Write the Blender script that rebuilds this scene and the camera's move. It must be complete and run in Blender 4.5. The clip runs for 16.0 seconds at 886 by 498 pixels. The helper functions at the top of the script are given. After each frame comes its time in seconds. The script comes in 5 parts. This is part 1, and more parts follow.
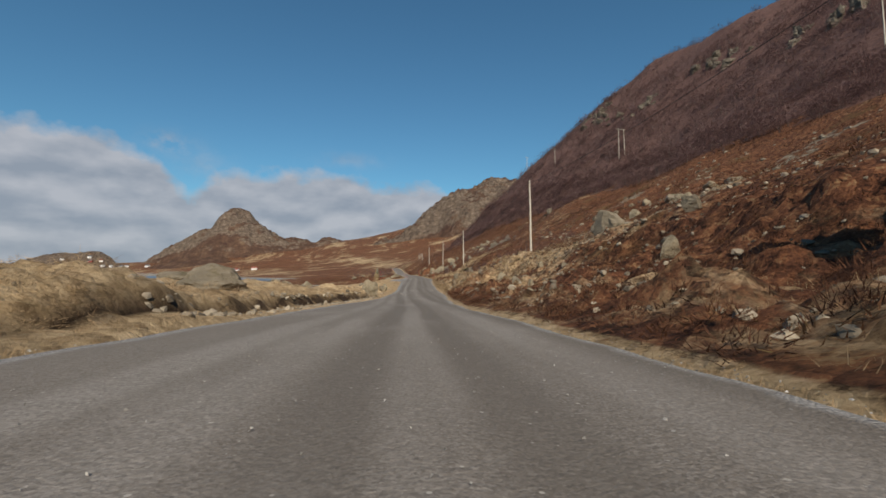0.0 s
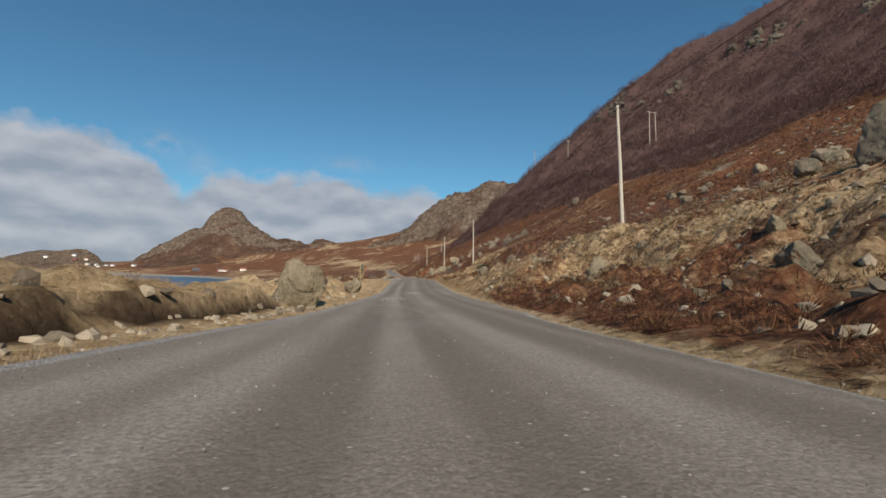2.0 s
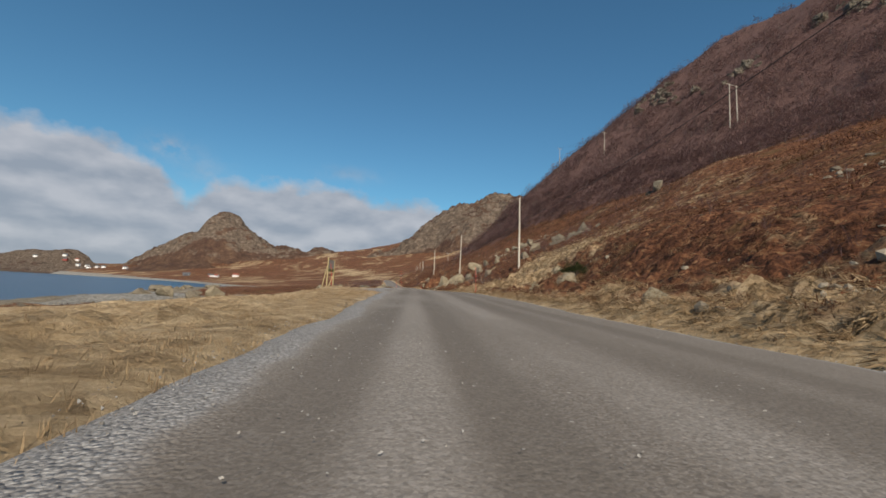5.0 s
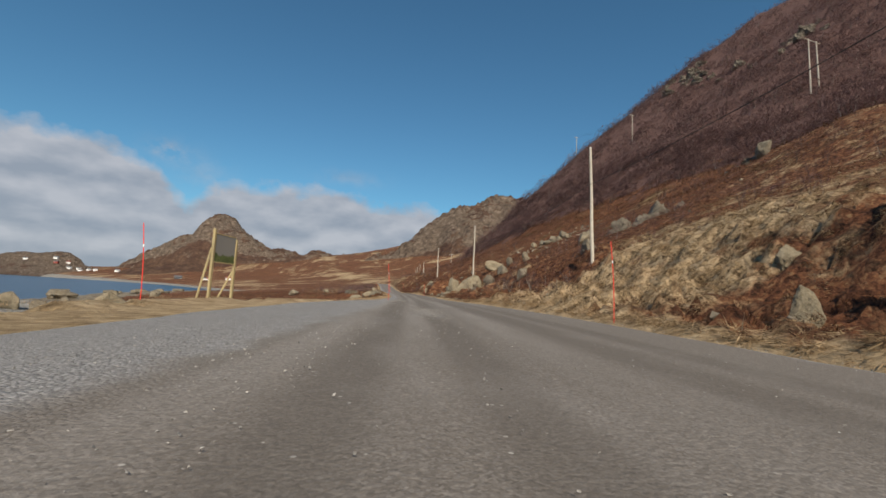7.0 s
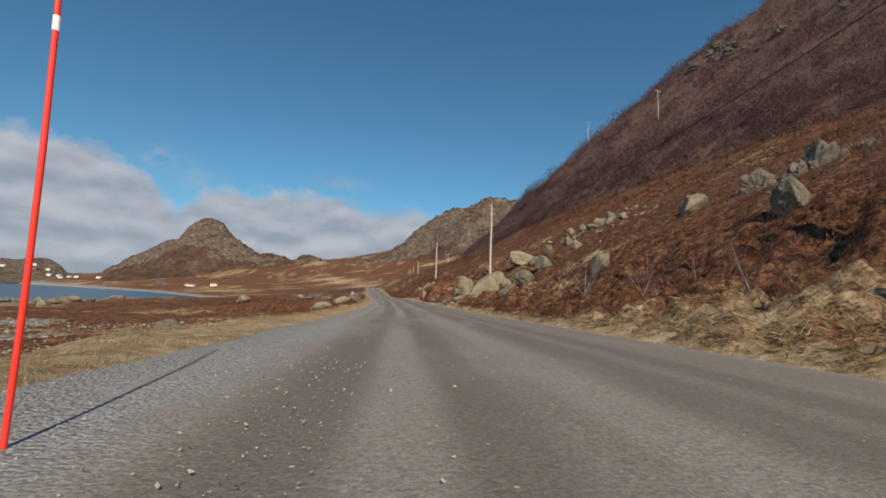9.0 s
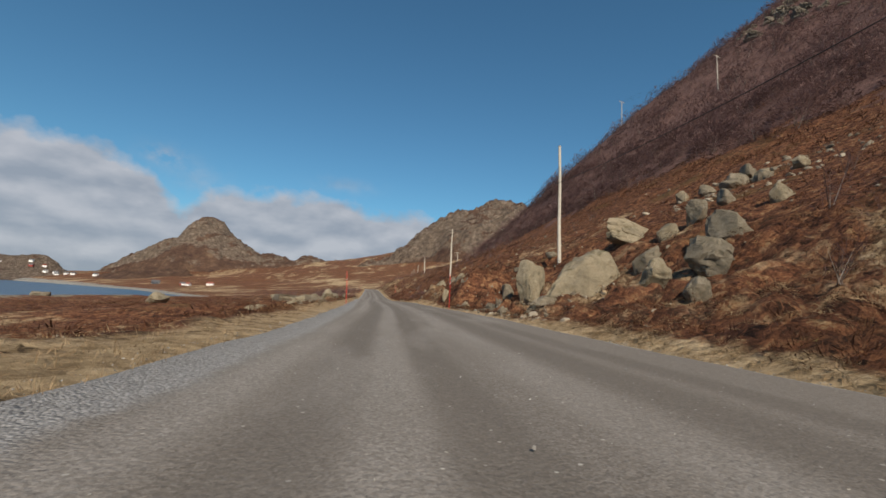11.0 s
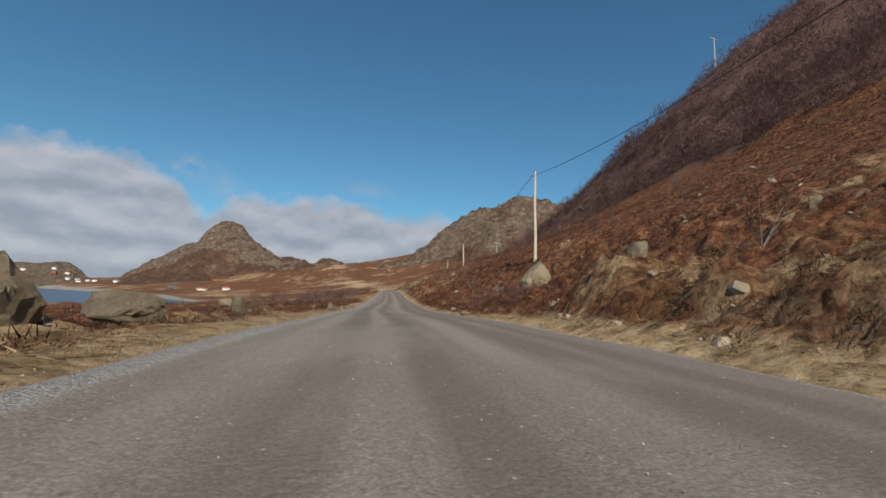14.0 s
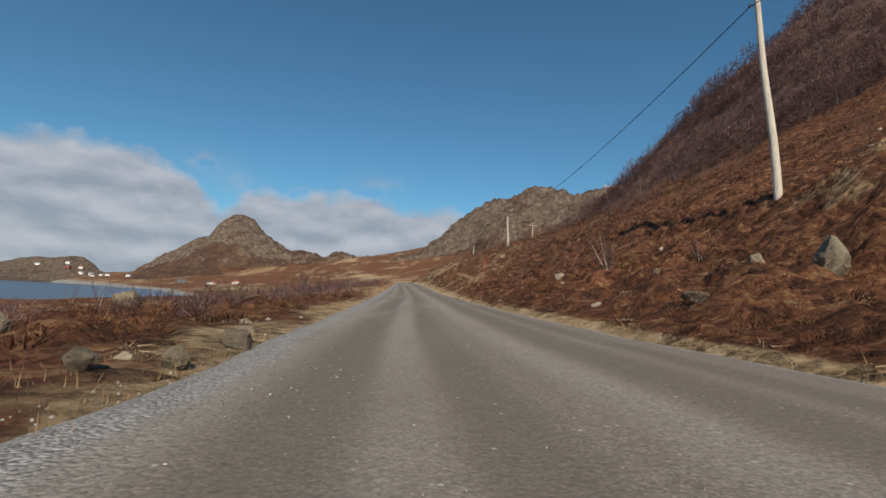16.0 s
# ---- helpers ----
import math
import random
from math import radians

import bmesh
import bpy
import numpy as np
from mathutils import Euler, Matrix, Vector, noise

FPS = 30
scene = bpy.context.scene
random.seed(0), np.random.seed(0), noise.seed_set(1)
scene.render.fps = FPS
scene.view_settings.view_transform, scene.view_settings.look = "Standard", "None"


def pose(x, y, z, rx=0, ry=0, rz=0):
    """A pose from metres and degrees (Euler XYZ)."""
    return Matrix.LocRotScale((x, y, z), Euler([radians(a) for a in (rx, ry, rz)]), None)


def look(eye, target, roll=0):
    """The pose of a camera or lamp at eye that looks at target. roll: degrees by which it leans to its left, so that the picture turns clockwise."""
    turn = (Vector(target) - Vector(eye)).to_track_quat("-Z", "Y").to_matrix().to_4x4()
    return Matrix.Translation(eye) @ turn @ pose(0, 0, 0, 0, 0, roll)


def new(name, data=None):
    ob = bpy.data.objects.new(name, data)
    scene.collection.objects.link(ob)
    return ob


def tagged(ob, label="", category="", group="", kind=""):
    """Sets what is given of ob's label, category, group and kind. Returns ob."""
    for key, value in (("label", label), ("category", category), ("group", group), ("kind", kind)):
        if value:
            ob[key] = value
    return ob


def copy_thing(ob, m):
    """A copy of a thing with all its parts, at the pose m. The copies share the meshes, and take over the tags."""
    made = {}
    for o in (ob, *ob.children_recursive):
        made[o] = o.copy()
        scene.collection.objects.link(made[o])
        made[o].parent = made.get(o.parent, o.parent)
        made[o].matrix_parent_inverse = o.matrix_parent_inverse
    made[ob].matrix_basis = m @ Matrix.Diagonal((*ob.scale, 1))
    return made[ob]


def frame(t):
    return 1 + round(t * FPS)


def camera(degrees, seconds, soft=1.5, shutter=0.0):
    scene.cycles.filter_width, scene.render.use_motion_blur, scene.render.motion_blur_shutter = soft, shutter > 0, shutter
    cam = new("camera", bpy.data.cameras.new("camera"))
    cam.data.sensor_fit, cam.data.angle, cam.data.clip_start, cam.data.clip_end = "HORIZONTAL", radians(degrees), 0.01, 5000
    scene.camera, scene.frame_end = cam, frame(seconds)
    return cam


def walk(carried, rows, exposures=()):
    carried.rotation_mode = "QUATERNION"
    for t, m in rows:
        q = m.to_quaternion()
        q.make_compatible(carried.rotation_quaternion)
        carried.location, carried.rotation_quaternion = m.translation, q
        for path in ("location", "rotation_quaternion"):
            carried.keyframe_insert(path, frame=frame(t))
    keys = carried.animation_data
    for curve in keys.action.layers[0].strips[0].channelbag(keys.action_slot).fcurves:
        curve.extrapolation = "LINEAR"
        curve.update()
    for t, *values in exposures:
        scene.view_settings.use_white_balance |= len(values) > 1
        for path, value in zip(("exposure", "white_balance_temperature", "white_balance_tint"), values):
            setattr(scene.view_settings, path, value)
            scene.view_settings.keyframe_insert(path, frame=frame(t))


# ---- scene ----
cam = camera(88.0, 16.0, soft=1.6)
# seconds, eye, target, roll
PATH = [
    (0, (-3.219, -4.860, 0.763), (-1.355, 15.022, 1.874), 0.20),
    (0.5, (-2.972, 2.608, 0.422), (-0.907, 22.469, 1.559), 1.50),
    (1, (-2.815, 9.830, 0.112), (-0.411, 29.650, 1.281), 1.41),
    (1.5, (-2.745, 16.832, -0.164), (-0.332, 36.659, 0.876), 1.11),
    (2, (-2.746, 23.670, -0.402), (-0.667, 43.516, 0.935), 1.20),
    (2.5, (-2.784, 30.398, -0.591), (-1.105, 50.279, 0.805), 1.50),
    (3, (-2.818, 37.084, -0.721), (-1.268, 56.975, 0.667), 2.00),
    (3.5, (-2.802, 43.784, -0.786), (-1.230, 63.664, 0.741), 2.50),
    (4, (-2.711, 50.533, -0.783), (-0.883, 70.367, 1.019), 2.90),
    (6.3, (-1.598, 82.143, -0.223), (0.465, 101.934, 1.794), 3.10),
    (6.5, (-1.489, 84.860, -0.168), (0.546, 104.643, 1.950), 3.10),
    (7, (-1.224, 91.566, -0.046), (0.820, 111.351, 2.042), 3.20),
    (7.5, (-0.960, 98.139, 0.051), (1.137, 117.902, 2.288), 3.20),
    (8, (-0.691, 104.612, 0.122), (1.548, 124.349, 2.455), 2.90),
    (8.5, (-0.419, 111.066, 0.166), (1.990, 130.784, 2.486), 2.10),
    (9, (-0.157, 117.597, 0.186), (2.201, 137.324, 2.477), 2.70),
    (11.5, (0.620, 151.540, 0.243), (2.833, 171.260, 2.738), 3.70),
    (12, (0.628, 158.253, 0.329), (2.742, 177.978, 2.876), 3.60),
    (12.5, (0.555, 164.917, 0.443), (2.491, 184.647, 3.083), 3.29),
    (13, (0.386, 171.591, 0.571), (2.190, 191.344, 3.134), 2.79),
    (13.5, (0.118, 178.317, 0.699), (1.801, 198.079, 3.273), 2.79),
    (14, (-0.238, 185.080, 0.811), (1.135, 204.880, 3.283), 2.89),
    (14.5, (-0.657, 191.812, 0.900), (0.105, 211.641, 3.395), 3.59),
    (15, (-1.121, 198.413, 0.960), (-0.339, 218.246, 3.415), 3.39),
    (15.5, (-1.613, 204.810, 0.989), (-0.753, 224.652, 3.351), 2.99),
    (16, (-2.129, 210.996, 0.985), (-1.264, 230.859, 3.157), 2.79),
]
walk(cam, [(t, look(eye, target, roll)) for t, eye, target, roll in PATH], exposures=[(0, 0.46), (0.8, 0.48), (1.8, 0.55), (16, 0.55)])

# ---- world and sun: clear spring day, sun behind the traveller, cloud bank low over the sea ----
SUN_ELEVATION, SUN_TURN = radians(36), radians(176)
world = bpy.data.worlds.new("sky")
scene.world = world
world.use_nodes = True
wn, wl = world.node_tree.nodes, world.node_tree.links
background = wn["Background"]
background.inputs[1].default_value = 0.058
sky = wn.new("ShaderNodeTexSky")
sky.sky_type, sky.sun_disc = "NISHITA", False
sky.sun_elevation, sky.sun_rotation = SUN_ELEVATION, SUN_TURN
sky.air_density, sky.dust_density, sky.ozone_density, sky.altitude = 1.0, 0.3, 3.0, 5
coords = wn.new("ShaderNodeTexCoord")
xyz = wn.new("ShaderNodeSeparateXYZ")
wl.new(coords.outputs["Generated"], xyz.inputs[0])


def wmath(op, a, b=None, c=None, clamp=False):
    node = wn.new("ShaderNodeMath")
    node.operation, node.use_clamp = op, clamp
    for i, v in enumerate((a, b, c)):
        if v is None:
            continue
        if isinstance(v, (int, float)):
            node.inputs[i].default_value = v
        else:
            wl.new(v, node.inputs[i])
    return node.outputs[0]


def wnoise(scale, detail, squash, rough=0.55, dist=0.0):
    mapping = wn.new("ShaderNodeMapping")
    mapping.inputs["Scale"].default_value = (1, 1, squash)
    wl.new(coords.outputs["Generated"], mapping.inputs[0])
    node = wn.new("ShaderNodeTexNoise")
    node.inputs["Scale"].default_value, node.inputs["Detail"].default_value = scale, detail
    node.inputs["Roughness"].default_value, node.inputs["Distortion"].default_value = rough, dist
    wl.new(mapping.outputs[0], node.inputs["Vector"])
    return node.outputs["Fac"]


azimuth = wmath("ARCTAN2", xyz.outputs[0], xyz.outputs[1])
# height of the cloud bank over the horizon against the bearing, both in degrees: two heaps with a gap between them
BANK = ((-90, 6), (-62, 12), (-45, 13.6), (-38, 13.8), (-31, 13.8), (-28.5, 13.0), (-26.5, 11.9), (-25.2, 10.2), (-23.8, 8.8), (-22.7, 9.4), (-21.3, 11.0), (-18.5, 11.9), (-14, 12.6),
        (-8, 12.4), (-3, 11.6), (1, 11.0), (5, 10.2), (12, 8), (25, 6), (90, 6))
rise = wn.new("ShaderNodeValToRGB")
while len(rise.color_ramp.elements) < len(BANK):
    rise.color_ramp.elements.new(0.5)
for el, (bearing, top) in zip(rise.color_ramp.elements, BANK):
    el.position, el.color = (bearing + 90) / 180, (math.sin(radians(top)),) * 3 + (1,)
wl.new(wmath("MULTIPLY_ADD", azimuth, 1 / math.pi, 0.5), rise.inputs[0])
below = wmath("SUBTRACT", rise.outputs[0], xyz.outputs[2])


def wisp(bearing, height, wide, tall):
    """A loose scrap of cloud."""
    u = wmath("DIVIDE", wmath("SUBTRACT", azimuth, radians(bearing)), radians(wide))
    v = wmath("DIVIDE", wmath("SUBTRACT", xyz.outputs[2], math.sin(radians(height))), radians(tall))
    return wmath("EXPONENT", wmath("MULTIPLY", wmath("ADD", wmath("MULTIPLY", u, u), wmath("MULTIPLY", v, v)), -1.0))


big, fine = wnoise(9, 4, 1.25, 0.5, 0.0), wnoise(26, 5, 1.2, 0.55, 0.0)
ragged = wmath("MULTIPLY_ADD", wmath("SUBTRACT", big, 0.5), 0.075, wmath("MULTIPLY", wmath("SUBTRACT", fine, 0.5), 0.05))
cover = wmath("MULTIPLY", wmath("ADD", wmath("ADD", below, ragged), 0.006), 34.0, clamp=True)
scraps = wmath("MULTIPLY", wmath("ADD", wmath("MULTIPLY", wisp(-26.2, 14.0, 1.7, 0.9), 0.95), wmath("ADD", wmath("MULTIPLY", wisp(-22.6, 12.0, 2.6, 1.8), 0.28), wmath("MULTIPLY", wisp(-6.5, 13.8, 3.4, 0.8), 0.30))),
               wmath("MULTIPLY", wmath("SUBTRACT", fine, 0.33), 3.4, clamp=True))
cover = wmath("MAXIMUM", cover, scraps)
shade = wn.new("ShaderNodeValToRGB")
shade.color_ramp.elements[0].position, shade.color_ramp.elements[0].color = 0.20, (3.5, 4.0, 4.8, 1)
shade.color_ramp.elements[1].position, shade.color_ramp.elements[1].color = 0.80, (5.6, 5.85, 6.45, 1)


def heap(lift):
    """The heaps' billows, looked up a little higher or lower."""
    mapping = wn.new("ShaderNodeMapping")
    mapping.inputs["Scale"].default_value, mapping.inputs["Location"].default_value = (1, 1, 2.3), (0, 0, lift)
    wl.new(coords.outputs["Generated"], mapping.inputs[0])
    node = wn.new("ShaderNodeTexNoise")
    node.inputs["Scale"].default_value, node.inputs["Detail"].default_value, node.inputs["Roughness"].default_value = 8.5, 4, 0.48
    wl.new(mapping.outputs[0], node.inputs["Vector"])
    return node.outputs["Fac"]


# billows are bright on their tops and grey beneath
lit = wmath("SUBTRACT", heap(0.0), heap(0.05))
edge_light = wmath("SUBTRACT", 1.0, wmath("MULTIPLY", below, 14.0, clamp=True))
tone_of_cloud = wmath("ADD", wmath("MULTIPLY_ADD", lit, 1.6, 0.47), wmath("MULTIPLY_ADD", edge_light, 0.16, wmath("MULTIPLY", wmath("SUBTRACT", fine, 0.5), 0.22)))
wl.new(tone_of_cloud, shade.inputs[0])
clouds = wn.new("ShaderNodeMixRGB")
wl.new(wmath("MULTIPLY", cover, 0.96), clouds.inputs[0])
tone = wn.new("ShaderNodeMixRGB")
tone.blend_type, tone.inputs[0].default_value, tone.inputs[2].default_value = "MULTIPLY", 1.0, (0.655, 1.06, 1.11, 1)
wl.new(sky.outputs[0], tone.inputs[1])
wl.new(tone.outputs[0], clouds.inputs[1])
wl.new(shade.outputs[0], clouds.inputs[2])
wl.new(clouds.outputs[0], background.inputs[0])

sun = new("sun", bpy.data.lights.new("sun", "SUN"))
sun.data.energy, sun.data.angle, sun.data.color = 3.7, radians(0.6), (1.0, 0.862, 0.69)
sun.matrix_world = look((100 * math.sin(SUN_TURN) * math.cos(SUN_ELEVATION), 100 * math.cos(SUN_TURN) * math.cos(SUN_ELEVATION),
                         100 * math.sin(SUN_ELEVATION)), (0, 0, 0))

# ---- arithmetic for the land ----


def lattice(i, j, seed):
    v = np.sin(i * 127.1 + j * 311.7 + seed * 74.7) * 43758.5453
    return v - np.floor(v)


def vnoise(x, y, seed=0):
    """Smooth noise from 0 to 1 with features about one unit wide."""
    i, j = np.floor(x), np.floor(y)
    u, v = x - i, y - j
    u, v = u * u * (3 - 2 * u), v * v * (3 - 2 * v)
    a, b = lattice(i, j, seed), lattice(i + 1, j, seed)
    c, d = lattice(i, j + 1, seed), lattice(i + 1, j + 1, seed)
    return a + (b - a) * u + (c - a) * v + (a - b - c + d) * u * v


def fbm(x, y, octaves=4, seed=0, gain=0.5):
    """Layered noise, about -1 to 1."""
    total, amp, norm = 0.0, 1.0, 0.0
    for k in range(octaves):
        ca, sa = math.cos(0.6 * k), math.sin(0.6 * k)
        f = 2.03 ** k
        total = total + amp * (2 * vnoise((x * ca - y * sa) * f + 17 * k, (x * sa + y * ca) * f - 9 * k, seed + k) - 1)
        norm += amp
        amp *= gain
    return total / norm


def ridged(x, y, octaves=4, seed=0):
    total, amp, norm = 0.0, 1.0, 0.0
    for k in range(octaves):
        f = 2.1 ** k
        total = total + amp * (1 - np.abs(2 * vnoise(x * f + 5 * k, y * f - 3 * k, seed + k) - 1))
        norm += amp
        amp *= 0.5
    return total / norm


def smooth(a, b, x):
    s = np.clip((x - a) / (b - a), 0, 1)
    return s * s * (3 - 2 * s)


def spline(x, xs, ys):
    """Monotone-looking smooth interpolation through a few knots."""
    xs, ys = np.asarray(xs, float), np.asarray(ys, float)
    m = np.gradient(ys, xs)
    x = np.clip(x, xs[0], xs[-1])
    k = np.clip(np.searchsorted(xs, x) - 1, 0, len(xs) - 2)
    h = xs[k + 1] - xs[k]
    t = (x - xs[k]) / h
    return ((2 * t**3 - 3 * t**2 + 1) * ys[k] + (t**3 - 2 * t**2 + t) * h * m[k]
            + (-2 * t**3 + 3 * t**2) * ys[k + 1] + (t**3 - t**2) * h * m[k + 1])


SEA = -4.7
ROAD_Y = [-60, -20, 0, 22, 32, 40, 56, 72, 86, 104, 121, 152, 166, 182, 195, 206, 213, 240, 290, 345, 420, 700, 1000, 1300, 1700, 2300, 6000]
ROAD_L = [-7.0, -7.0, -6.95, -6.5, -5.35, -4.7, -3.8, -3.4, -3.0, -2.7, -2.35, -1.5, -1.7, -2.35, -2.95, -3.3, -3.75, -5.0, -7.0, -9.5, -16, -50, -120, -180, -260, -300, -300]
ROAD_R = [-1.0, -1.0, -0.7, 0.12, 0.8, 1.4, 2.0, 2.5, 3.2, 4.6, 5.2, 5.6, 5.3, 4.2, 3.6, 2.9, 2.2, 0.6, -1.5, -4.0, -10.5, -45, -115, -175, -255, -295, -295]
ROAD_Z = [1.2, 0.75, -0.02, -0.93, -1.22, -1.34, -1.36, -1.05, -0.72, -0.48, -0.42, -0.36, -0.12, 0.13, 0.33, 0.38, 0.40, 1.0, 3.0, 5.2, 6.6, 14, 34, 74, 116, 124, 124]


def road_left(y):
    lay = smooth(86, 101, y) * (1 - smooth(109, 119, y))
    return spline(y, ROAD_Y, ROAD_L) - 5.0 * lay + 0.14 * fbm(y / 1.7, y * 0 + 3, 3, 21)


def road_right(y):
    return spline(y, ROAD_Y, ROAD_R) + 0.14 * fbm(y / 1.9, y * 0 + 8, 3, 22)


def lay_drop(x, y):
    """The lay-by falls a little towards the sea."""
    return 0.085 * np.clip(spline(y, ROAD_Y, ROAD_L) - 0.3 - x, 0, 5) * smooth(84, 98, y) * (1 - smooth(118, 130, y))


def road_z(y):
    return spline(y, ROAD_Y, ROAD_Z)


SHORE_Y = [-300, 0, 100, 160, 220, 270, 330, 390, 465, 560, 800, 1100, 1350, 2000, 6000]
SHORE_X = [-60, -42, -45, -55, -78, -90, -86, -78, -118, -185, -330, -600, -900, -1700, -7000]
# height above the road against distance from its right edge, at several places along it
SLOPE_D = [0, 2, 5, 7.5, 9.5, 11, 14, 19, 29, 43, 60, 90, 140, 175, 235, 320, 600, 4000]
SLOPES = {
    -60: [0, .15, .6, 1.7, 2.6, 3.3, 4.7, 7.0, 9.8, 15, 23, 40, 77, 104, 132, 160, 190, 260],
    30: [0, .15, .45, 1.3, 2.6, 4.1, 5.8, 8.0, 10.8, 16, 24, 41, 78, 106, 134, 162, 190, 260],
    60: [0, .2, .6, 1.6, 2.7, 3.5, 4.9, 7.1, 10, 15.5, 24, 41, 78, 106, 134, 162, 190, 260],
    108: [0, .04, .35, 1.1, 2.9, 4.3, 6.2, 8.3, 12, 19.5, 28, 45, 88, 119, 144, 172, 202, 260],
    150: [0, .3, .9, 1.6, 3.0, 4.3, 6.3, 8.9, 13.5, 22, 31, 47, 94, 126, 150, 180, 210, 260],
    230: [0, .4, 1.3, 2.5, 3.8, 5.1, 6.8, 9.2, 14.5, 24.5, 37, 61, 106, 138, 160, 190, 220, 260],
    300: [0, 2.1, 3.6, 4.8, 5.8, 6.4, 7.6, 9.6, 13, 24, 44, 73, 118, 147, 166, 205, 240, 270],
    350: [0, 1.2, 2.4, 3.2, 3.8, 4.3, 5.0, 6.2, 8.5, 11, 15, 26, 52, 72, 95, 125, 190, 270],
    450: [0, .6, 1.2, 1.8, 2.2, 2.6, 3.2, 4, 5.5, 7, 9, 13, 22, 30, 46, 72, 150, 270],
    800: [0, .5, 1, 1.5, 2, 2.3, 2.9, 3.6, 5, 7, 9, 13, 22, 30, 44, 70, 150, 270],
}


def forest_edge(y):
    return np.interp(y, [-50, 0, 60, 100, 160, 220, 260, 300, 345], [92, 84, 74, 66, 57, 45, 35, 28, 40])


def ground_z(x, y):
    """Height of the land."""
    x, y = np.asarray(x, float), np.asarray(y, float)
    xl, xr, zc, shore = road_left(y), road_right(y), road_z(y), np.interp(y, SHORE_Y, SHORE_X)
    # uphill side
    d = np.clip(x - xr, 0, None)
    keys = list(SLOPES)
    rise = np.interp(d, SLOPE_D, SLOPES[keys[0]])
    for a, b in zip(keys, keys[1:]):
        rise = rise + (np.interp(d, SLOPE_D, SLOPES[b]) - np.interp(d, SLOPE_D, SLOPES[a])) * smooth(a, b, y)
    away = smooth(0.3, 5, d)
    rise = rise + away * (0.16 * fbm(x / 1.1, y / 1.1, 3, 31) + 0.55 * smooth(3, 14, d) * fbm(x / 5.5, y / 5.5, 3, 33)
                          + 1.7 * smooth(14, 45, d) * fbm(x / 23, y / 23, 4, 37) + 5.0 * smooth(60, 170, d) * (ridged(x / 55, y / 70, 4, 41) - 0.55))
    lumps = np.abs(fbm(x / 1.9, y / 1.9, 2, 46)) + 0.5 * np.abs(fbm(x / 0.8, y / 0.8, 2, 47))
    rise = rise + smooth(0.5, 3.0, d) * (1 - 0.9 * smooth(7, 19, d)) * 0.95 * (lumps - 0.25)
    rise = rise + 0.05 * smooth(0, 0.6, d) * (1 + fbm(x / 0.5, y / 0.5, 2, 35))
    tufts = np.abs(fbm(x / 0.62, y / 0.62, 2, 36)) + 0.6 * np.abs(fbm(x / 1.15, y / 1.15, 1, 38))
    rise = rise + smooth(0.25, 1.6, d) * (1 - smooth(9, 17, d)) * np.interp(y, [36, 46, 70, 80, 92, 104, 126, 140, 184, 190, 203, 208], [0.42, 0.75, 0.75, 0.42, 0.5, 0.8, 0.8, 0.45, 0.42, 0.65, 0.6, 0.42]) * (tufts - 0.2)
    rise = rise - 0.85 * np.exp(-(((x - 8.6) / 2.6) ** 2) - ((y - 217.5) / 4.0) ** 2)
    rise = rise - 1.3 * smooth(0.5, 3, d) * np.exp(-(((x - 9.5) / 4.0) ** 2) - ((y - 98.5) / 4.5) ** 2)
    rise = rise - 0.8 * np.exp(-(((x - 7.4) / 1.8) ** 2) - ((y - 47.3) / 2.0) ** 2)
    rise = rise - 1.1 * np.exp(-(((x - 8.2) / 2.4) ** 2) - ((y - 186.3) / 2.4) ** 2)
    # cut bank with exposed rock and turf close beside the road
    bank = smooth(48, 55, y) * (1 - smooth(64, 72, y)) * smooth(2.4, 4.2, d) * (1 - smooth(9, 16, d))
    rise = rise + 1.1 * bank * (1 + 0.5 * fbm(x / 1.6, y / 1.6, 3, 44))
    bank = smooth(176, 181, y) * (1 - smooth(200, 206, y)) * smooth(0.8, 2.4, d) * (1 - smooth(6, 12, d))
    rise = rise + 0.7 * bank * (1 + 0.6 * fbm(x / 1.4, y / 1.4, 3, 45))
    bank = smooth(176.5, 179, y) * (1 - smooth(183.5, 186, y)) * smooth(0.5, 1.4, d + 0.35 * fbm(x / 0.9, y / 0.9, 2, 39)) * (1 - smooth(3.5, 7, d))
    rise = rise + 1.15 * bank
    bank = smooth(163, 167, y) * (1 - smooth(174, 178, y)) * smooth(0.3, 1.6, d) * (1 - smooth(5, 10, d))
    rise = rise - 0.75 * bank * (1 + 0.3 * fbm(x / 1.3, y / 1.3, 3, 43))
    # seaward side
    e = np.clip(xl - x, 0, None)
    span = np.clip(xl - shore, 20, None)
    fall = np.interp(e / span, [0, 0.12, 0.3, 0.55, 0.88, 1.0, 1.25, 3], [0, 0.21, 0.37, 0.60, 0.84, 1.0, 1.6, 3.0])
    fall = (SEA - zc) * fall * smooth(0, 2.5, e) - lay_drop(x, y) - 1.0 * smooth(1.2, 6, e) * smooth(118, 128, y) * (1 - smooth(176, 188, y)) * (1 - smooth(20, 40, e))
    fall = fall * (1 - 0.82 * smooth(-8, 2, y) * (1 - smooth(38, 50, y)) * (1 - smooth(22, 38, e)))
    fall = fall + 1.2 * smooth(2.0, 13, e) * (1 - smooth(30, 44, e)) * smooth(-12, -2, y) * (1 - smooth(40, 52, y))
    fall = fall - 0.35 * np.exp(-(((x + 6.1) / 1.5) ** 2) - ((y - 40.4) / 1.6) ** 2)
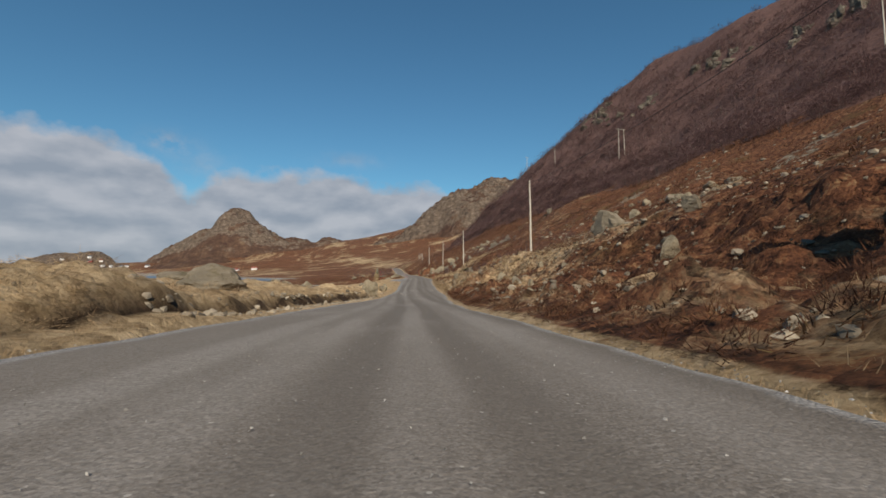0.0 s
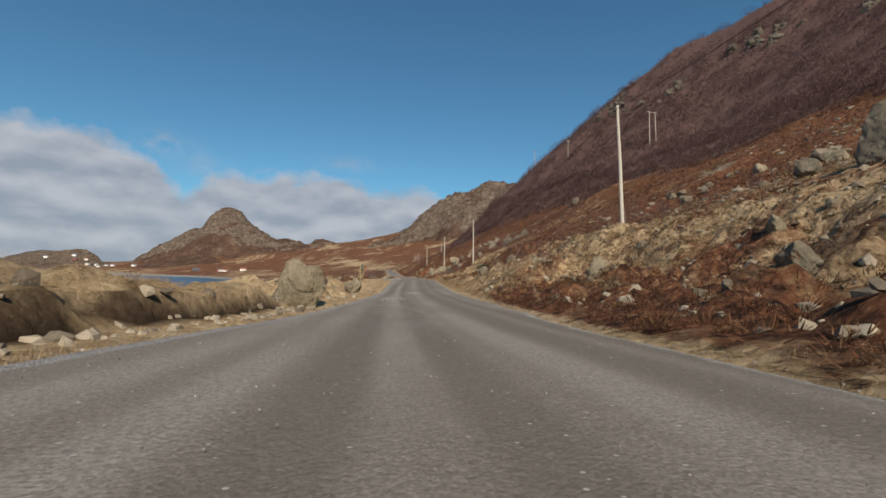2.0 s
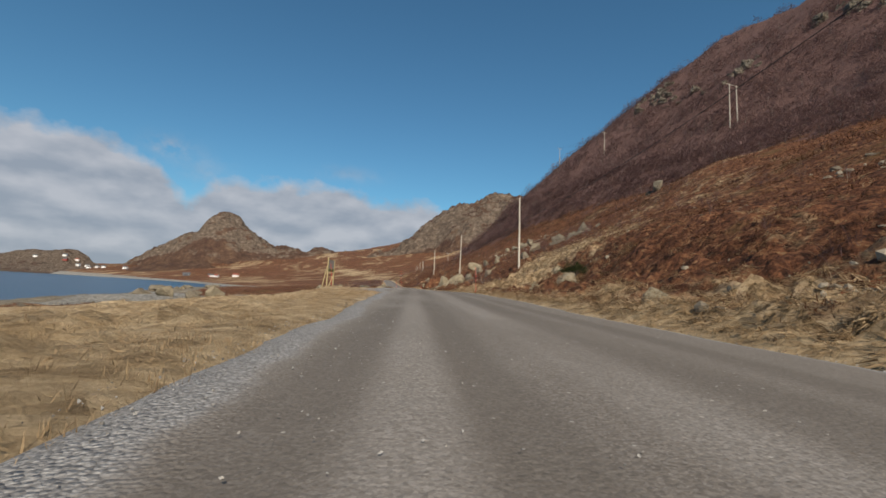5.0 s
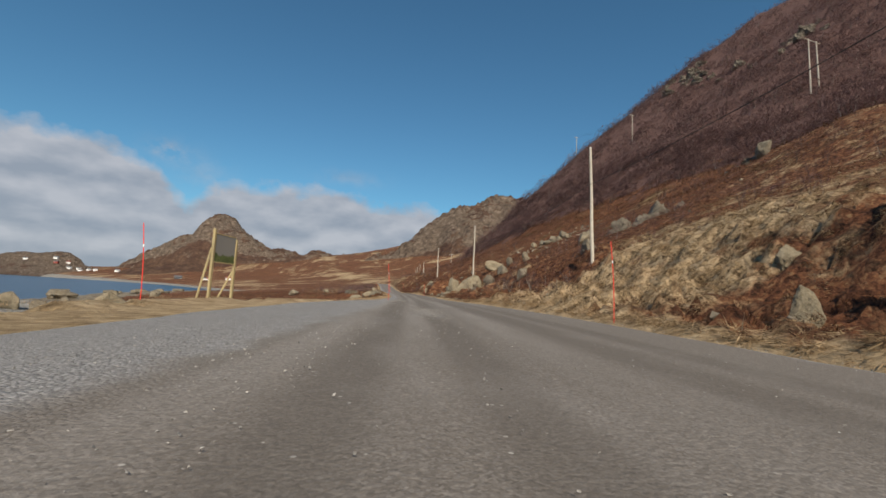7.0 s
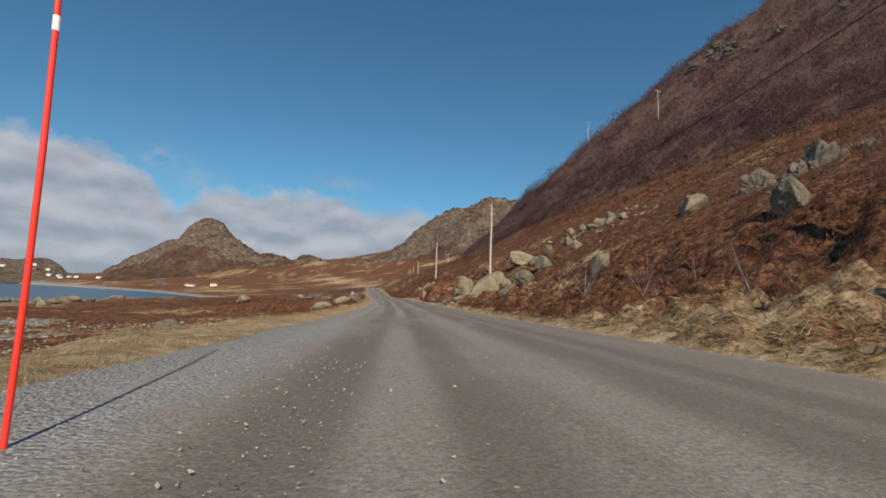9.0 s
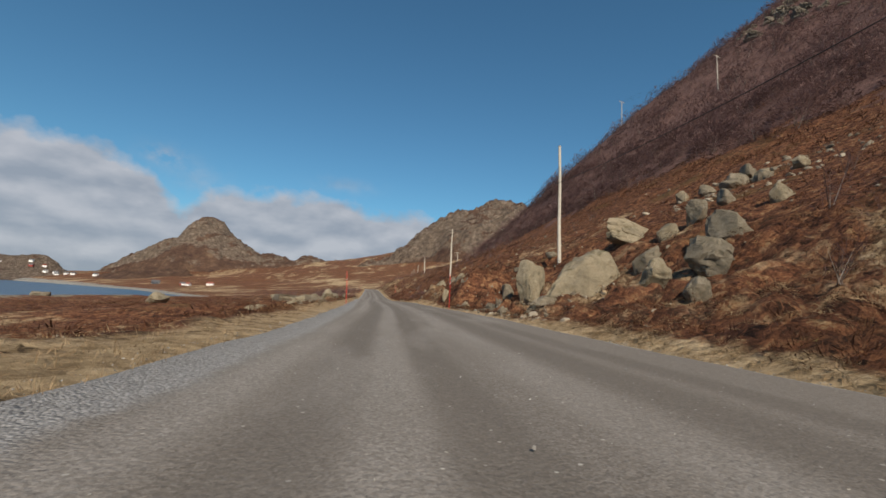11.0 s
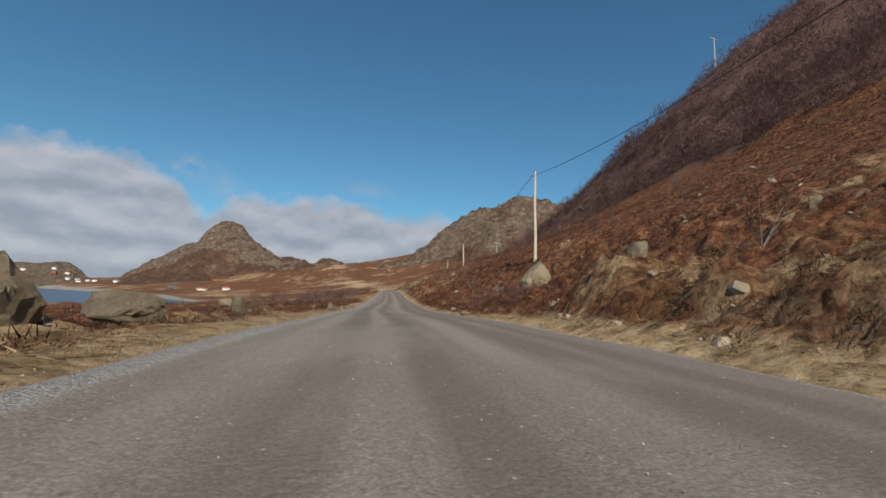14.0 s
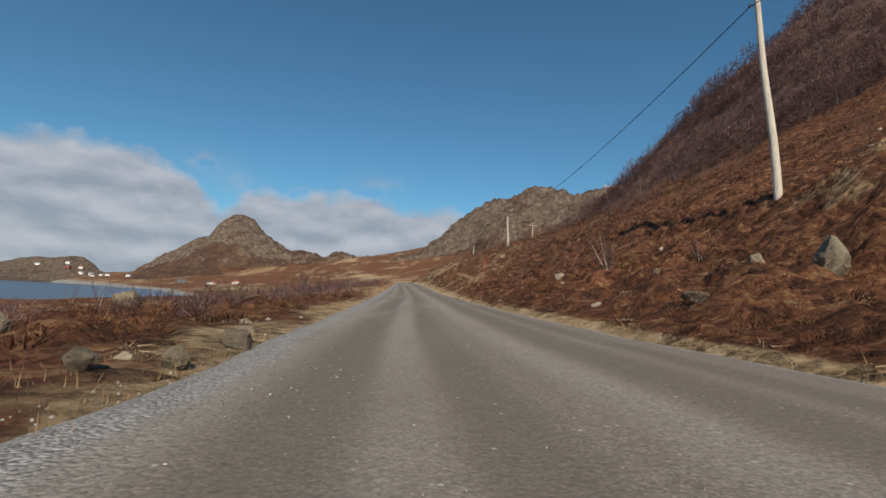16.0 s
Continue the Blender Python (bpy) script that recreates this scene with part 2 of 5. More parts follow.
    shelf = smooth(-3, 4, y) * (1 - smooth(35, 40, y)) * smooth(0.95, 1.2, e + 0.35 * fbm(y / 1.3, x * 0, 3, 51)) * (1 - smooth(16, 30, e))
    mound = smooth(44, 51, y) * (1 - smooth(58, 67, y)) * smooth(0.8, 4.2, e) * (1 - smooth(9, 16, e))
    fall = fall + 0.46 * shelf + 1.45 * mound * (0.75 + 0.5 * fbm(x / 2.2, y / 2.2, 3, 52))
    lumps = np.abs(fbm(x / 2.1, y / 2.1, 2, 48)) + 0.5 * np.abs(fbm(x / 0.9, y / 0.9, 2, 49))
    fall = fall + smooth(0.6, 3.0, e) * (1 - smooth(12, 26, e)) * 0.4 * (lumps - 0.25)
    fall = fall + smooth(0.4, 4, e) * (0.12 * fbm(x / 1.2, y / 1.2, 3, 55) + 0.45 * smooth(4, 20, e) * fbm(x / 7, y / 7, 4, 57))
    tufts = np.abs(fbm(x / 0.7, y / 0.7, 2, 65)) + 0.6 * np.abs(fbm(x / 1.3, y / 1.3, 1, 66))
    fall = fall + smooth(0.5, 2.0, e) * (1 - smooth(8, 15, e)) * np.interp(y, [-5, 10, 40, 47, 66, 75, 130, 150], [0.5, 0.4, 0.4, 0.7, 0.6, 0.25, 0.25, 0.4]) * (tufts - 0.2)
    fall = fall + 1.2 * smooth(0.62, 0.85, e / span) * (1 - smooth(0.95, 1.15, e / span)) * (y < 420) * (ridged(x / 9, y / 9, 4, 59) - 0.35)
    fall = fall + 0.45 * np.exp(-(((x + 10.2) / 3.4) ** 2) - ((y - 4.0) / 3.2) ** 2) * (0.8 + 0.5 * fbm(x / 2, y / 2, 3, 63))
    fall = fall + 7 * smooth(420, 900, y) * smooth(0, 120, e) * fbm(x / 120, y / 120, 4, 61) * (1 - smooth(0.5, 0.9, e / span))
    return zc + np.where(x > xr, rise, np.where(x < xl, fall, 0.0)) - 0.04 * (1 - smooth(0, 0.4, d + e))


def fast_mesh(name, verts, faces, attributes=None, smooth_faces=True):
    """A mesh from arrays of vertices and of equal-sided faces."""
    me = bpy.data.meshes.new(name)
    verts, faces = np.asarray(verts, np.float32), np.asarray(faces, np.int32)
    k = faces.shape[1]
    me.vertices.add(len(verts))
    me.vertices.foreach_set("co", verts.ravel())
    me.loops.add(faces.size)
    me.loops.foreach_set("vertex_index", faces.ravel())
    me.polygons.add(len(faces))
    me.polygons.foreach_set("loop_start", np.arange(len(faces), dtype=np.int32) * k)
    me.polygons.foreach_set("use_smooth", np.full(len(faces), smooth_faces))
    for key, values in (attributes or {}).items():
        layer = me.attributes.new(key, "FLOAT", "POINT")
        layer.data.foreach_set("value", np.asarray(values, np.float32).ravel())
    me.update(calc_edges=True)
    me.validate()
    return me


def grid_faces(rows, cols):
    i = np.arange(rows * cols).reshape(rows, cols)
    return np.stack([i[:-1, :-1], i[:-1, 1:], i[1:, 1:], i[1:, :-1]], -1).reshape(-1, 4)


# ---- materials ----


class Nodes:
    """Short hand for one node material."""

    def __init__(self, name, rough=0.9, metal=0.0, specular=0.25):
        self.mat = bpy.data.materials.new(name)
        self.mat.use_nodes = True
        self.n, self.l = self.mat.node_tree.nodes, self.mat.node_tree.links
        self.bsdf = self.n["Principled BSDF"]
        self.bsdf.inputs["Roughness"].default_value = rough
        self.bsdf.inputs["Metallic"].default_value = metal
        self.bsdf.inputs["Specular IOR Level"].default_value = specular
        self.geo = self.n.new("ShaderNodeNewGeometry")
        self.obj = self.n.new("ShaderNodeTexCoord")

    def put(self, socket, value):
        if isinstance(value, (int, float)):
            socket.default_value = value
        elif isinstance(value, tuple):
            socket.default_value = (*value, 1) if len(value) == 3 and socket.type == "RGBA" else value
        else:
            self.l.new(value, socket)

    def noise(self, scale, detail=5, rough=0.6, local=False, stretch=None, dist=0.0):
        node = self.n.new("ShaderNodeTexNoise")
        node.inputs["Scale"].default_value, node.inputs["Detail"].default_value = scale, detail
        node.inputs["Roughness"].default_value, node.inputs["Distortion"].default_value = rough, dist
        source = self.obj.outputs["Object"] if local else self.geo.outputs["Position"]
        if stretch:
            m = self.n.new("ShaderNodeMapping")
            m.inputs["Scale"].default_value = stretch
            self.l.new(source, m.inputs[0])
            source = m.outputs[0]
        self.l.new(source, node.inputs["Vector"])
        return node.outputs["Fac"]

    def cells(self, scale, local=False, feature="F1", out="Distance"):
        node = self.n.new("ShaderNodeTexVoronoi")
        node.feature = feature
        node.inputs["Scale"].default_value = scale
        self.l.new(self.obj.outputs["Object"] if local else self.geo.outputs["Position"], node.inputs["Vector"])
        return node.outputs[out]

    def attr(self, name):
        node = self.n.new("ShaderNodeAttribute")
        node.attribute_name = name
        return node.outputs["Fac"]

    def island(self):
        return self.geo.outputs["Random Per Island"]

    def math(self, op, a, b=None, c=None, clamp=False):
        node = self.n.new("ShaderNodeMath")
        node.operation, node.use_clamp = op, clamp
        for i, v in enumerate((a, b, c)):
            if v is not None:
                self.put(node.inputs[i], v)
        return node.outputs[0]

    def step(self, a, b, x):
        node = self.n.new("ShaderNodeMapRange")
        node.interpolation_type = "SMOOTHSTEP"
        self.put(node.inputs["Value"], x)
        node.inputs["From Min"].default_value, node.inputs["From Max"].default_value = a, b
        return node.outputs[0]

    def mix(self, fac, a, b):
        node = self.n.new("ShaderNodeMixRGB")
        self.put(node.inputs[0], fac)
        self.put(node.inputs[1], a)
        self.put(node.inputs[2], b)
        return node.outputs[0]

    def ramp(self, fac, *stops):
        node = self.n.new("ShaderNodeValToRGB")
        while len(node.color_ramp.elements) < len(stops):
            node.color_ramp.elements.new(0.5)
        for el, (p, c) in zip(node.color_ramp.elements, stops):
            el.position, el.color = p, (*c, 1)
        self.put(node.inputs[0], fac)
        return node.outputs[0]

    def bump(self, height, strength=0.5, distance=0.05):
        node = self.n.new("ShaderNodeBump")
        node.inputs["Strength"].default_value, node.inputs["Distance"].default_value = strength, distance
        self.put(node.inputs["Height"], height)
        self.l.new(node.outputs[0], self.bsdf.inputs["Normal"])

    def color(self, value):
        self.put(self.bsdf.inputs["Base Color"], value)
        return self.mat


STRAW = ((0.0, (0.06, 0.038, 0.021)), (0.36, (0.29, 0.205, 0.115)), (1.0, (0.58, 0.44, 0.275)))
HEATH = ((0.0, (0.026, 0.015, 0.011)), (0.4, (0.105, 0.046, 0.027)), (0.75, (0.20, 0.088, 0.045)), (1.0, (0.28, 0.175, 0.093)))
ROCK = ((0.0, (0.08, 0.067, 0.048)), (0.45, (0.19, 0.165, 0.125)), (0.8, (0.30, 0.265, 0.205)), (1.0, (0.40, 0.36, 0.29)))


def land_material():
    m = Nodes("heath_and_grass", 0.95, specular=0.1)
    plants = m.math("MULTIPLY_ADD", m.math("SUBTRACT", m.cells(2.7, out="Color"), 0.5), 0.34, m.math("MULTIPLY", m.math("SUBTRACT", m.cells(7, out="Color"), 0.5), 0.22))
    heath = m.ramp(m.math("ADD", plants, m.math("MULTIPLY_ADD", m.math("SUBTRACT", m.noise(13, 7, 0.78), 0.5), 0.8, m.noise(1.9, 9, 0.7))), *((p * 0.5 + 0.25, c) for p, c in HEATH))
    heath = m.mix(m.step(0.54, 0.76, m.noise(0.13, 4)), heath, m.ramp(m.noise(3.1, 8, 0.7), (0.3, (0.06, 0.038, 0.018)), (0.7, (0.17, 0.112, 0.05))))
    straw = m.ramp(m.math("ADD", plants, m.math("MULTIPLY_ADD", m.math("SUBTRACT", m.noise(17, 7, 0.78), 0.5), 0.8, m.noise(3.3, 9, 0.72))), *((p * 0.5 + 0.25, c) for p, c in STRAW))
    bleached = m.ramp(m.math("ADD", plants, m.math("MULTIPLY_ADD", m.math("SUBTRACT", m.noise(21, 7, 0.78), 0.5), 0.7, m.noise(2.6, 9, 0.7))), (0.2, (0.24, 0.165, 0.09)), (0.5, (0.44, 0.325, 0.19)), (0.8, (0.62, 0.48, 0.305)))
    straw = m.mix(m.step(0.75, 1.15, m.attr("straw")), straw, bleached)
    rock = m.ramp(m.noise(0.9, 10, 0.68), *((p * 0.55 + 0.22, c) for p, c in ROCK))
    wood = m.ramp(m.noise(0.8, 9, 0.72), (0.3, (0.07, 0.042, 0.038)), (0.55, (0.14, 0.083, 0.072)), (0.75, (0.21, 0.135, 0.11)))
    shingle = m.ramp(m.cells(4.0, out="Color"), (0.0, (0.12, 0.115, 0.10)), (0.5, (0.25, 0.24, 0.215)), (1.0, (0.38, 0.365, 0.33)))
    patch = m.noise(0.55, 7, 0.66)
    fac = lambda name, soft=0.35: m.step(0.5 - soft / 2, 0.5 + soft / 2, m.math("ADD", m.attr(name), m.math("MULTIPLY_ADD", patch, 1.3, -0.65)))
    c = m.mix(fac("straw"), heath, straw)
    c = m.mix(fac("wood"), c, wood)
    c = m.mix(fac("rock", 0.12), c, rock)
    c = m.mix(fac("shingle", 0.2), c, shingle)
    # near-black for bank soil and for shaded gaps painted between rocks
    c = m.mix(m.attr("peat_and_gaps"), c, m.ramp(m.noise(5, 6), (0.3, (0.012, 0.008, 0.006)), (0.7, (0.05, 0.03, 0.02))))
    domes = m.math("ADD", m.math("MULTIPLY", m.cells(2.7), -1.1), m.math("MULTIPLY", m.cells(7), -0.6))
    m.bump(m.math("ADD", domes, m.math("MULTIPLY_ADD", m.noise(34, 6, 0.75), 0.5, m.noise(7, 10, 0.78))), 1.0, 0.085)
    return m.color(c)


def gravel_material():
    m = Nodes("gravel_road", 0.93, specular=0.2)
    across, along, pale = m.attr("across"), m.noise(0.06, 3, stretch=(3, 1, 1)), m.attr("pale")
    fine = m.noise(38, 8, 0.75)
    stones = m.cells(34, out="Color")
    base = m.ramp(fine, (0.30, (0.116, 0.100, 0.085)), (0.5, (0.164, 0.142, 0.121)), (0.72, (0.228, 0.200, 0.173)))
    base = m.mix(0.26, base, m.ramp(stones, (0.0, (0.085, 0.077, 0.068)), (0.6, (0.19, 0.172, 0.152)), (1.0, (0.36, 0.335, 0.305))))
    base = m.mix(0.38, base, m.ramp(m.cells(82, out="Color"), (0.0, (0.07, 0.063, 0.056)), (0.55, (0.19, 0.172, 0.152)), (1.0, (0.37, 0.345, 0.315))))
    pos = m.math("ADD", across, m.math("MULTIPLY_ADD", along, 0.5, -0.25))

    def bands(lines):
        total = None
        for centre, width in lines:
            off = m.math("ABSOLUTE", m.math("SUBTRACT", pos, centre))
            one = m.math("SUBTRACT", 1.0, m.step(width * 0.3, width, off))
            total = one if total is None else m.math("MAXIMUM", total, one)
        return total

    worn = m.math("MULTIPLY", bands(((0.52, 0.36), (-0.42, 0.36), (2.1, 0.5), (3.0, 0.4))), m.step(0.1, 0.42, m.noise(0.4, 4, stretch=(1, 0.2, 1))))
    c = m.mix(m.math("MULTIPLY", worn, 0.5), base, m.ramp(fine, (0.3, (0.082, 0.071, 0.060)), (0.7, (0.138, 0.121, 0.104))))
    ridge = m.math("MULTIPLY", bands(((0.08, 0.3), (-1.0, 0.3), (1.35, 0.4), (-1.8, 0.4))), m.step(0.3, 0.6, m.noise(0.5, 5, 0.6, stretch=(1, 0.25, 1))))
    ridge = m.math("MAXIMUM", ridge, m.math("MULTIPLY", m.step(0.52, 0.70, m.noise(0.55, 5, 0.6, stretch=(1, 0.3, 1))), 0.8))
    loose_grain = m.ramp(m.cells(60, out="Color"), (0.0, (0.15, 0.137, 0.122)), (0.5, (0.27, 0.25, 0.228)), (1.0, (0.42, 0.395, 0.365)))
    c = m.mix(m.math("MULTIPLY", ridge, 0.5), c, loose_grain)
    c = m.mix(m.math("MULTIPLY", m.step(0.4, 0.8, m.math("ADD", pale, m.math("MULTIPLY_ADD", m.noise(5, 6, 0.7), 1.6, -0.9))), 0.7), c, loose_grain)
    shoulder = m.attr("shoulder")
    grit = m.ramp(m.cells(44, out="Color"), (0.1, (0.145, 0.142, 0.14)), (0.5, (0.29, 0.283, 0.275)), (0.9, (0.43, 0.42, 0.405)))
    # shade in the gaps between chips, painted as dark cell edges
    grit = m.mix(m.math("MULTIPLY", m.step(0.36, 0.66, m.cells(44)), 0.5), grit, (0.06, 0.057, 0.055))
    grit = m.mix(0.35, grit, m.ramp(m.cells(95, out="Color"), (0.1, (0.12, 0.117, 0.115)), (0.5, (0.27, 0.263, 0.255)), (0.9, (0.42, 0.41, 0.395))))
    c = m.mix(m.step(0.35, 0.75, m.math("ADD", shoulder, m.math("MULTIPLY_ADD", m.noise(1.6, 5), 0.8, -0.4))), c, grit)
    specks = m.step(0.80, 0.83, m.math("MULTIPLY", m.cells(16, out="Color"), 1.0))
    speck_round = m.math("MULTIPLY", specks, m.math("SUBTRACT", 1.0, m.step(0.12, 0.2, m.cells(16))))
    c = m.mix(m.math("MULTIPLY", speck_round, 0.7), c, (0.45, 0.43, 0.39))
    relief = m.math("ADD", m.math("MULTIPLY", m.cells(34), -0.6), m.noise(60, 6, 0.7))
    m.bump(m.math("MULTIPLY_ADD", shoulder, m.math("MULTIPLY", m.cells(44), -3.0), relief), 0.6, 0.010)
    return m.color(c)


def rock_material(name, warm=0.0):
    m = Nodes(name, 0.88, specular=0.25)
    c = m.ramp(m.noise(2.2, 11, 0.7, local=True, dist=0.4), (0.28, (0.13, 0.112, 0.085)), (0.46, (0.205 + warm, 0.175 + warm * 0.82, 0.128 + warm * 0.45)),
               (0.62, (0.28 + warm, 0.24 + warm * 0.82, 0.178 + warm * 0.45)), (0.8, (0.40 + warm, 0.35 + warm * 0.82, 0.27 + warm * 0.45)))
    stain = m.step(0.52, 0.74, m.noise(1.1, 6, 0.65, stretch=(1, 1, 0.35)))
    c = m.mix(m.math("MULTIPLY", stain, 0.55), c, m.mix(0.55, c, (0.07, 0.055, 0.036)))
    c = m.mix(m.math("MULTIPLY", m.step(0.35, 0.6, m.noise(17, 8, 0.75)), 0.45), c, m.mix(0.6, c, (0.05, 0.045, 0.036)))
    lichen = m.step(0.54, 0.66, m.noise(6, 7, 0.7, local=True))
    c = m.mix(m.math("MULTIPLY", lichen, 0.5), c, (0.125, 0.112, 0.075))
    pale = m.step(0.63, 0.70, m.noise(9, 5, 0.7))
    c = m.mix(m.math("MULTIPLY", pale, 0.4), c, (0.44, 0.41, 0.34))
    up = m.n.new("ShaderNodeSeparateXYZ")
    m.l.new(m.geo.outputs["Normal"], up.inputs[0])
    moss = m.math("MULTIPLY", m.step(0.55, 0.9, up.outputs[2]), m.step(0.5, 0.62, m.noise(1.7, 7, 0.65)))
    c = m.mix(m.math("MULTIPLY", moss, 0.8), c, m.ramp(m.noise(14, 5), (0.3, (0.05, 0.045, 0.018)), (0.7, (0.15, 0.115, 0.05))))
    m.bump(m.math("ADD", m.noise(3, 11, 0.8), m.noise(1.2, 8, 0.7, stretch=(1, 1, 3))), 1.0, 0.12)
    return m.color(c)


def mountain_material(name, rocky=0.5, scale=1.0):
    m = Nodes(name, 0.95, specular=0.1)
    heath = m.ramp(m.math("MULTIPLY_ADD", m.math("SUBTRACT", m.noise(0.12 * scale, 8, 0.7), 0.5), 0.5, m.noise(0.02 * scale, 11, 0.7)), (0.30, (0.075, 0.046, 0.039)), (0.5, (0.145, 0.087, 0.062)), (0.62, (0.20, 0.126, 0.083)), (0.75, (0.30, 0.21, 0.13)))
    rock = m.ramp(m.noise(0.06 * scale, 11, 0.75), (0.3, (0.07, 0.053, 0.042)), (0.5, (0.20, 0.153, 0.117)), (0.68, (0.42, 0.33, 0.25)))
    patches = m.math("MULTIPLY_ADD", m.math("SUBTRACT", m.noise(0.012 * scale, 9, 0.68), 0.5), 1.5, m.math("MULTIPLY_ADD", m.attr("rock"), 0.85, rocky - 0.55))
    c = m.mix(m.step(0.40, 0.58, m.math("ADD", patches, m.math("MULTIPLY_ADD", m.noise(0.09 * scale, 8, 0.75), 0.6, -0.05))), heath, rock)
    m.bump(m.math("ADD", m.noise(0.08 * scale, 11, 0.8), m.noise(0.025 * scale, 9, 0.75)), 1.0, 12.0)
    return m.color(c)


STONE_DARK = rock_material("dark_crag_stone", -0.05)
LAND, GRAVEL = land_material(), gravel_material()
STONE, STONE_WARM = rock_material("grey_lichened_stone"), rock_material("pale_stone", 0.075)

# ---- ground: one sheet to the horizon ----


def steps(*runs):
    out = [runs[0][0]]
    for start, stop, size in runs:
        out += list(np.linspace(start, stop, max(2, int(round((stop - start) / size)) + 1))[1:])
    return np.array(out)


far = ((60, 130, 3.6), (130, 330, 7), (330, 900, 22), (900, 5200, 180))
uphill, seaward = steps((2.2, 10, 0.24), (10, 22, 0.5), (22, 60, 1.4), *far), steps((2.2, 8, 0.3), (8, 16, 0.6), (16, 60, 1.7), *far)
cols = np.concatenate([-seaward[::-1], [-1.2, 0, 1.2], uphill])
rows = steps((-45, -7, 0.9), (-7, 236, 0.44), (236, 330, 1.3), (330, 460, 3.0), (460, 1100, 9), (1100, 1900, 25), (1900, 5200, 150))
Y = np.repeat(rows[:, None], len(cols), 1)
middle = (spline(rows, ROAD_Y, ROAD_L) + spline(rows, ROAD_Y, ROAD_R)) / 2
X = middle[:, None] + cols[None, :]
Z = ground_z(X, Y)
gap_l, gap_r = road_left(Y) - X, X - road_right(Y)
Z = np.where((gap_l < 0) & (gap_r < 0), Z - 0.12 * smooth(0, 0.5, np.minimum(-gap_l, -gap_r)), Z)
gy, gx = np.gradient(Z, axis=0) / np.gradient(Y, axis=0), np.gradient(Z, axis=1) / np.gradient(X, axis=1)
steep = np.hypot(gx, gy)
shore = np.interp(Y, SHORE_Y, SHORE_X)
sea_share = (road_left(Y) - X) / np.clip(road_left(Y) - shore, 20, None)
n_big, n_mid = fbm(X / 14, Y / 14, 4, 71), fbm(X / 4, Y / 4, 3, 72)


def straw_share(x, y, gl, gr):
    """How much of the ground is dry grass rather than heather."""
    s = 0.16 + 0.5 * fbm(x / 14, y / 14, 4, 71) + 0.2 * fbm(x / 4, y / 4, 3, 72)
    left = np.interp(y, [0, 10, 30, 60, 78, 105, 125, 140, 165, 200], [0.85, 0.9, 0.85, 0.7, 1.1, 1.1, 0.5, 0.05, 0.1, 0.16])
    right = np.interp(y, [0, 30, 44, 55, 75, 95, 115, 126, 136, 200, 260, 330], [0.04, 0.04, 0.15, 0.28, 0.2, 0.36, 0.5, 0.36, 0.02, 0.0, 0.05, 0.3])
    s = s + np.where(gl > 0, left * (1 - smooth(8, 40, gl)), right * (1 - smooth(np.interp(y, [60, 95], [10, 8]), np.interp(y, [60, 95, 126, 140], [45, 20, 24, 45]), gr)))
    return s + smooth(400, 520, y) * (0.10 + 0.55 * fbm(x / 60, y / 60, 5, 79)) + 0.8 * (1 - smooth(330, 420, y)) * np.where(gl > 0, np.interp(y, [150, 185], [1, 0.45]) * (1 - smooth(0.4, np.interp(y, [120, 180], [2.4, 1.2]), gl)), 1 - smooth(0.15, np.interp(y, [40, 60, 130, 158, 162, 178, 182, 190, 200, 208], [0.25, 1.5, 1.2, 1.2, 0.35, 0.35, 0.6, 1.0, 1.5, 0.6]), gr))


straw = straw_share(X, Y, gap_l, gap_r)
rock = smooth(1.0, 1.6, steep) * smooth(40, 70, gap_r) * (1 - 0.45 * smooth(60, 120, gap_r)) + 0.75 * smooth(0.66, 0.86, sea_share) * (1 - smooth(1.0, 1.1, sea_share)) * (Y < 330) + 0.30 * smooth(70, 160, gap_r) * smooth(0.1, 0.5, fbm(X / 22, Y / 13, 4, 77)) * (Y < 420)
rock = rock + 0.5 * smooth(0.25, 0.6, fbm(X / 9, Y / 9, 3, 75)) * smooth(5, 12, gap_r) * (Y < 90) * (gap_r < 60)
shingle = smooth(0.30, 0.5, sea_share + 0.12 * n_big + 0.06 * n_mid) * (1 - smooth(0.8, 0.9, sea_share)) * smooth(114, 126, Y + 14 * n_big + 4 * n_mid) * (1 - smooth(148, 166, Y + 16 * n_big + 4 * n_mid)) + smooth(0.9, 0.95, sea_share) * (1 - smooth(1.02, 1.06, sea_share)) * (Y > 430)
wood = smooth(-6, 8, X - forest_edge(Y) + 9 * n_mid) * (Y < 420)
# soil on the left turf bank; on the right, shaded gaps painted dark
peat_and_gaps = 0.97 * smooth(0.3, 0.65, steep) * smooth(0.6, 0.8, gap_l + 0.2 * n_mid) * (1 - smooth(1.1, 1.4, gap_l + 0.3 * n_mid)) * (Y > -4) * (Y < 41) + 0.35 * smooth(162, 165, Y) * (1 - smooth(176, 179, Y)) * smooth(0.3, 0.7, gap_r) * (1 - smooth(2.5, 5, gap_r)) * smooth(-0.2, 0.25, fbm(X / 1.1, Y / 1.1, 3, 73))
ground = tagged(new("ground", fast_mesh("ground", np.stack([X, Y, Z], -1).reshape(-1, 3), grid_faces(*X.shape),
                {"straw": straw, "rock": rock, "shingle": shingle, "wood": wood, "peat_and_gaps": peat_and_gaps})),
                "rough coastal heath of brown heather and dry straw grass", "ground", kind="structure")
ground.data.materials.append(LAND)

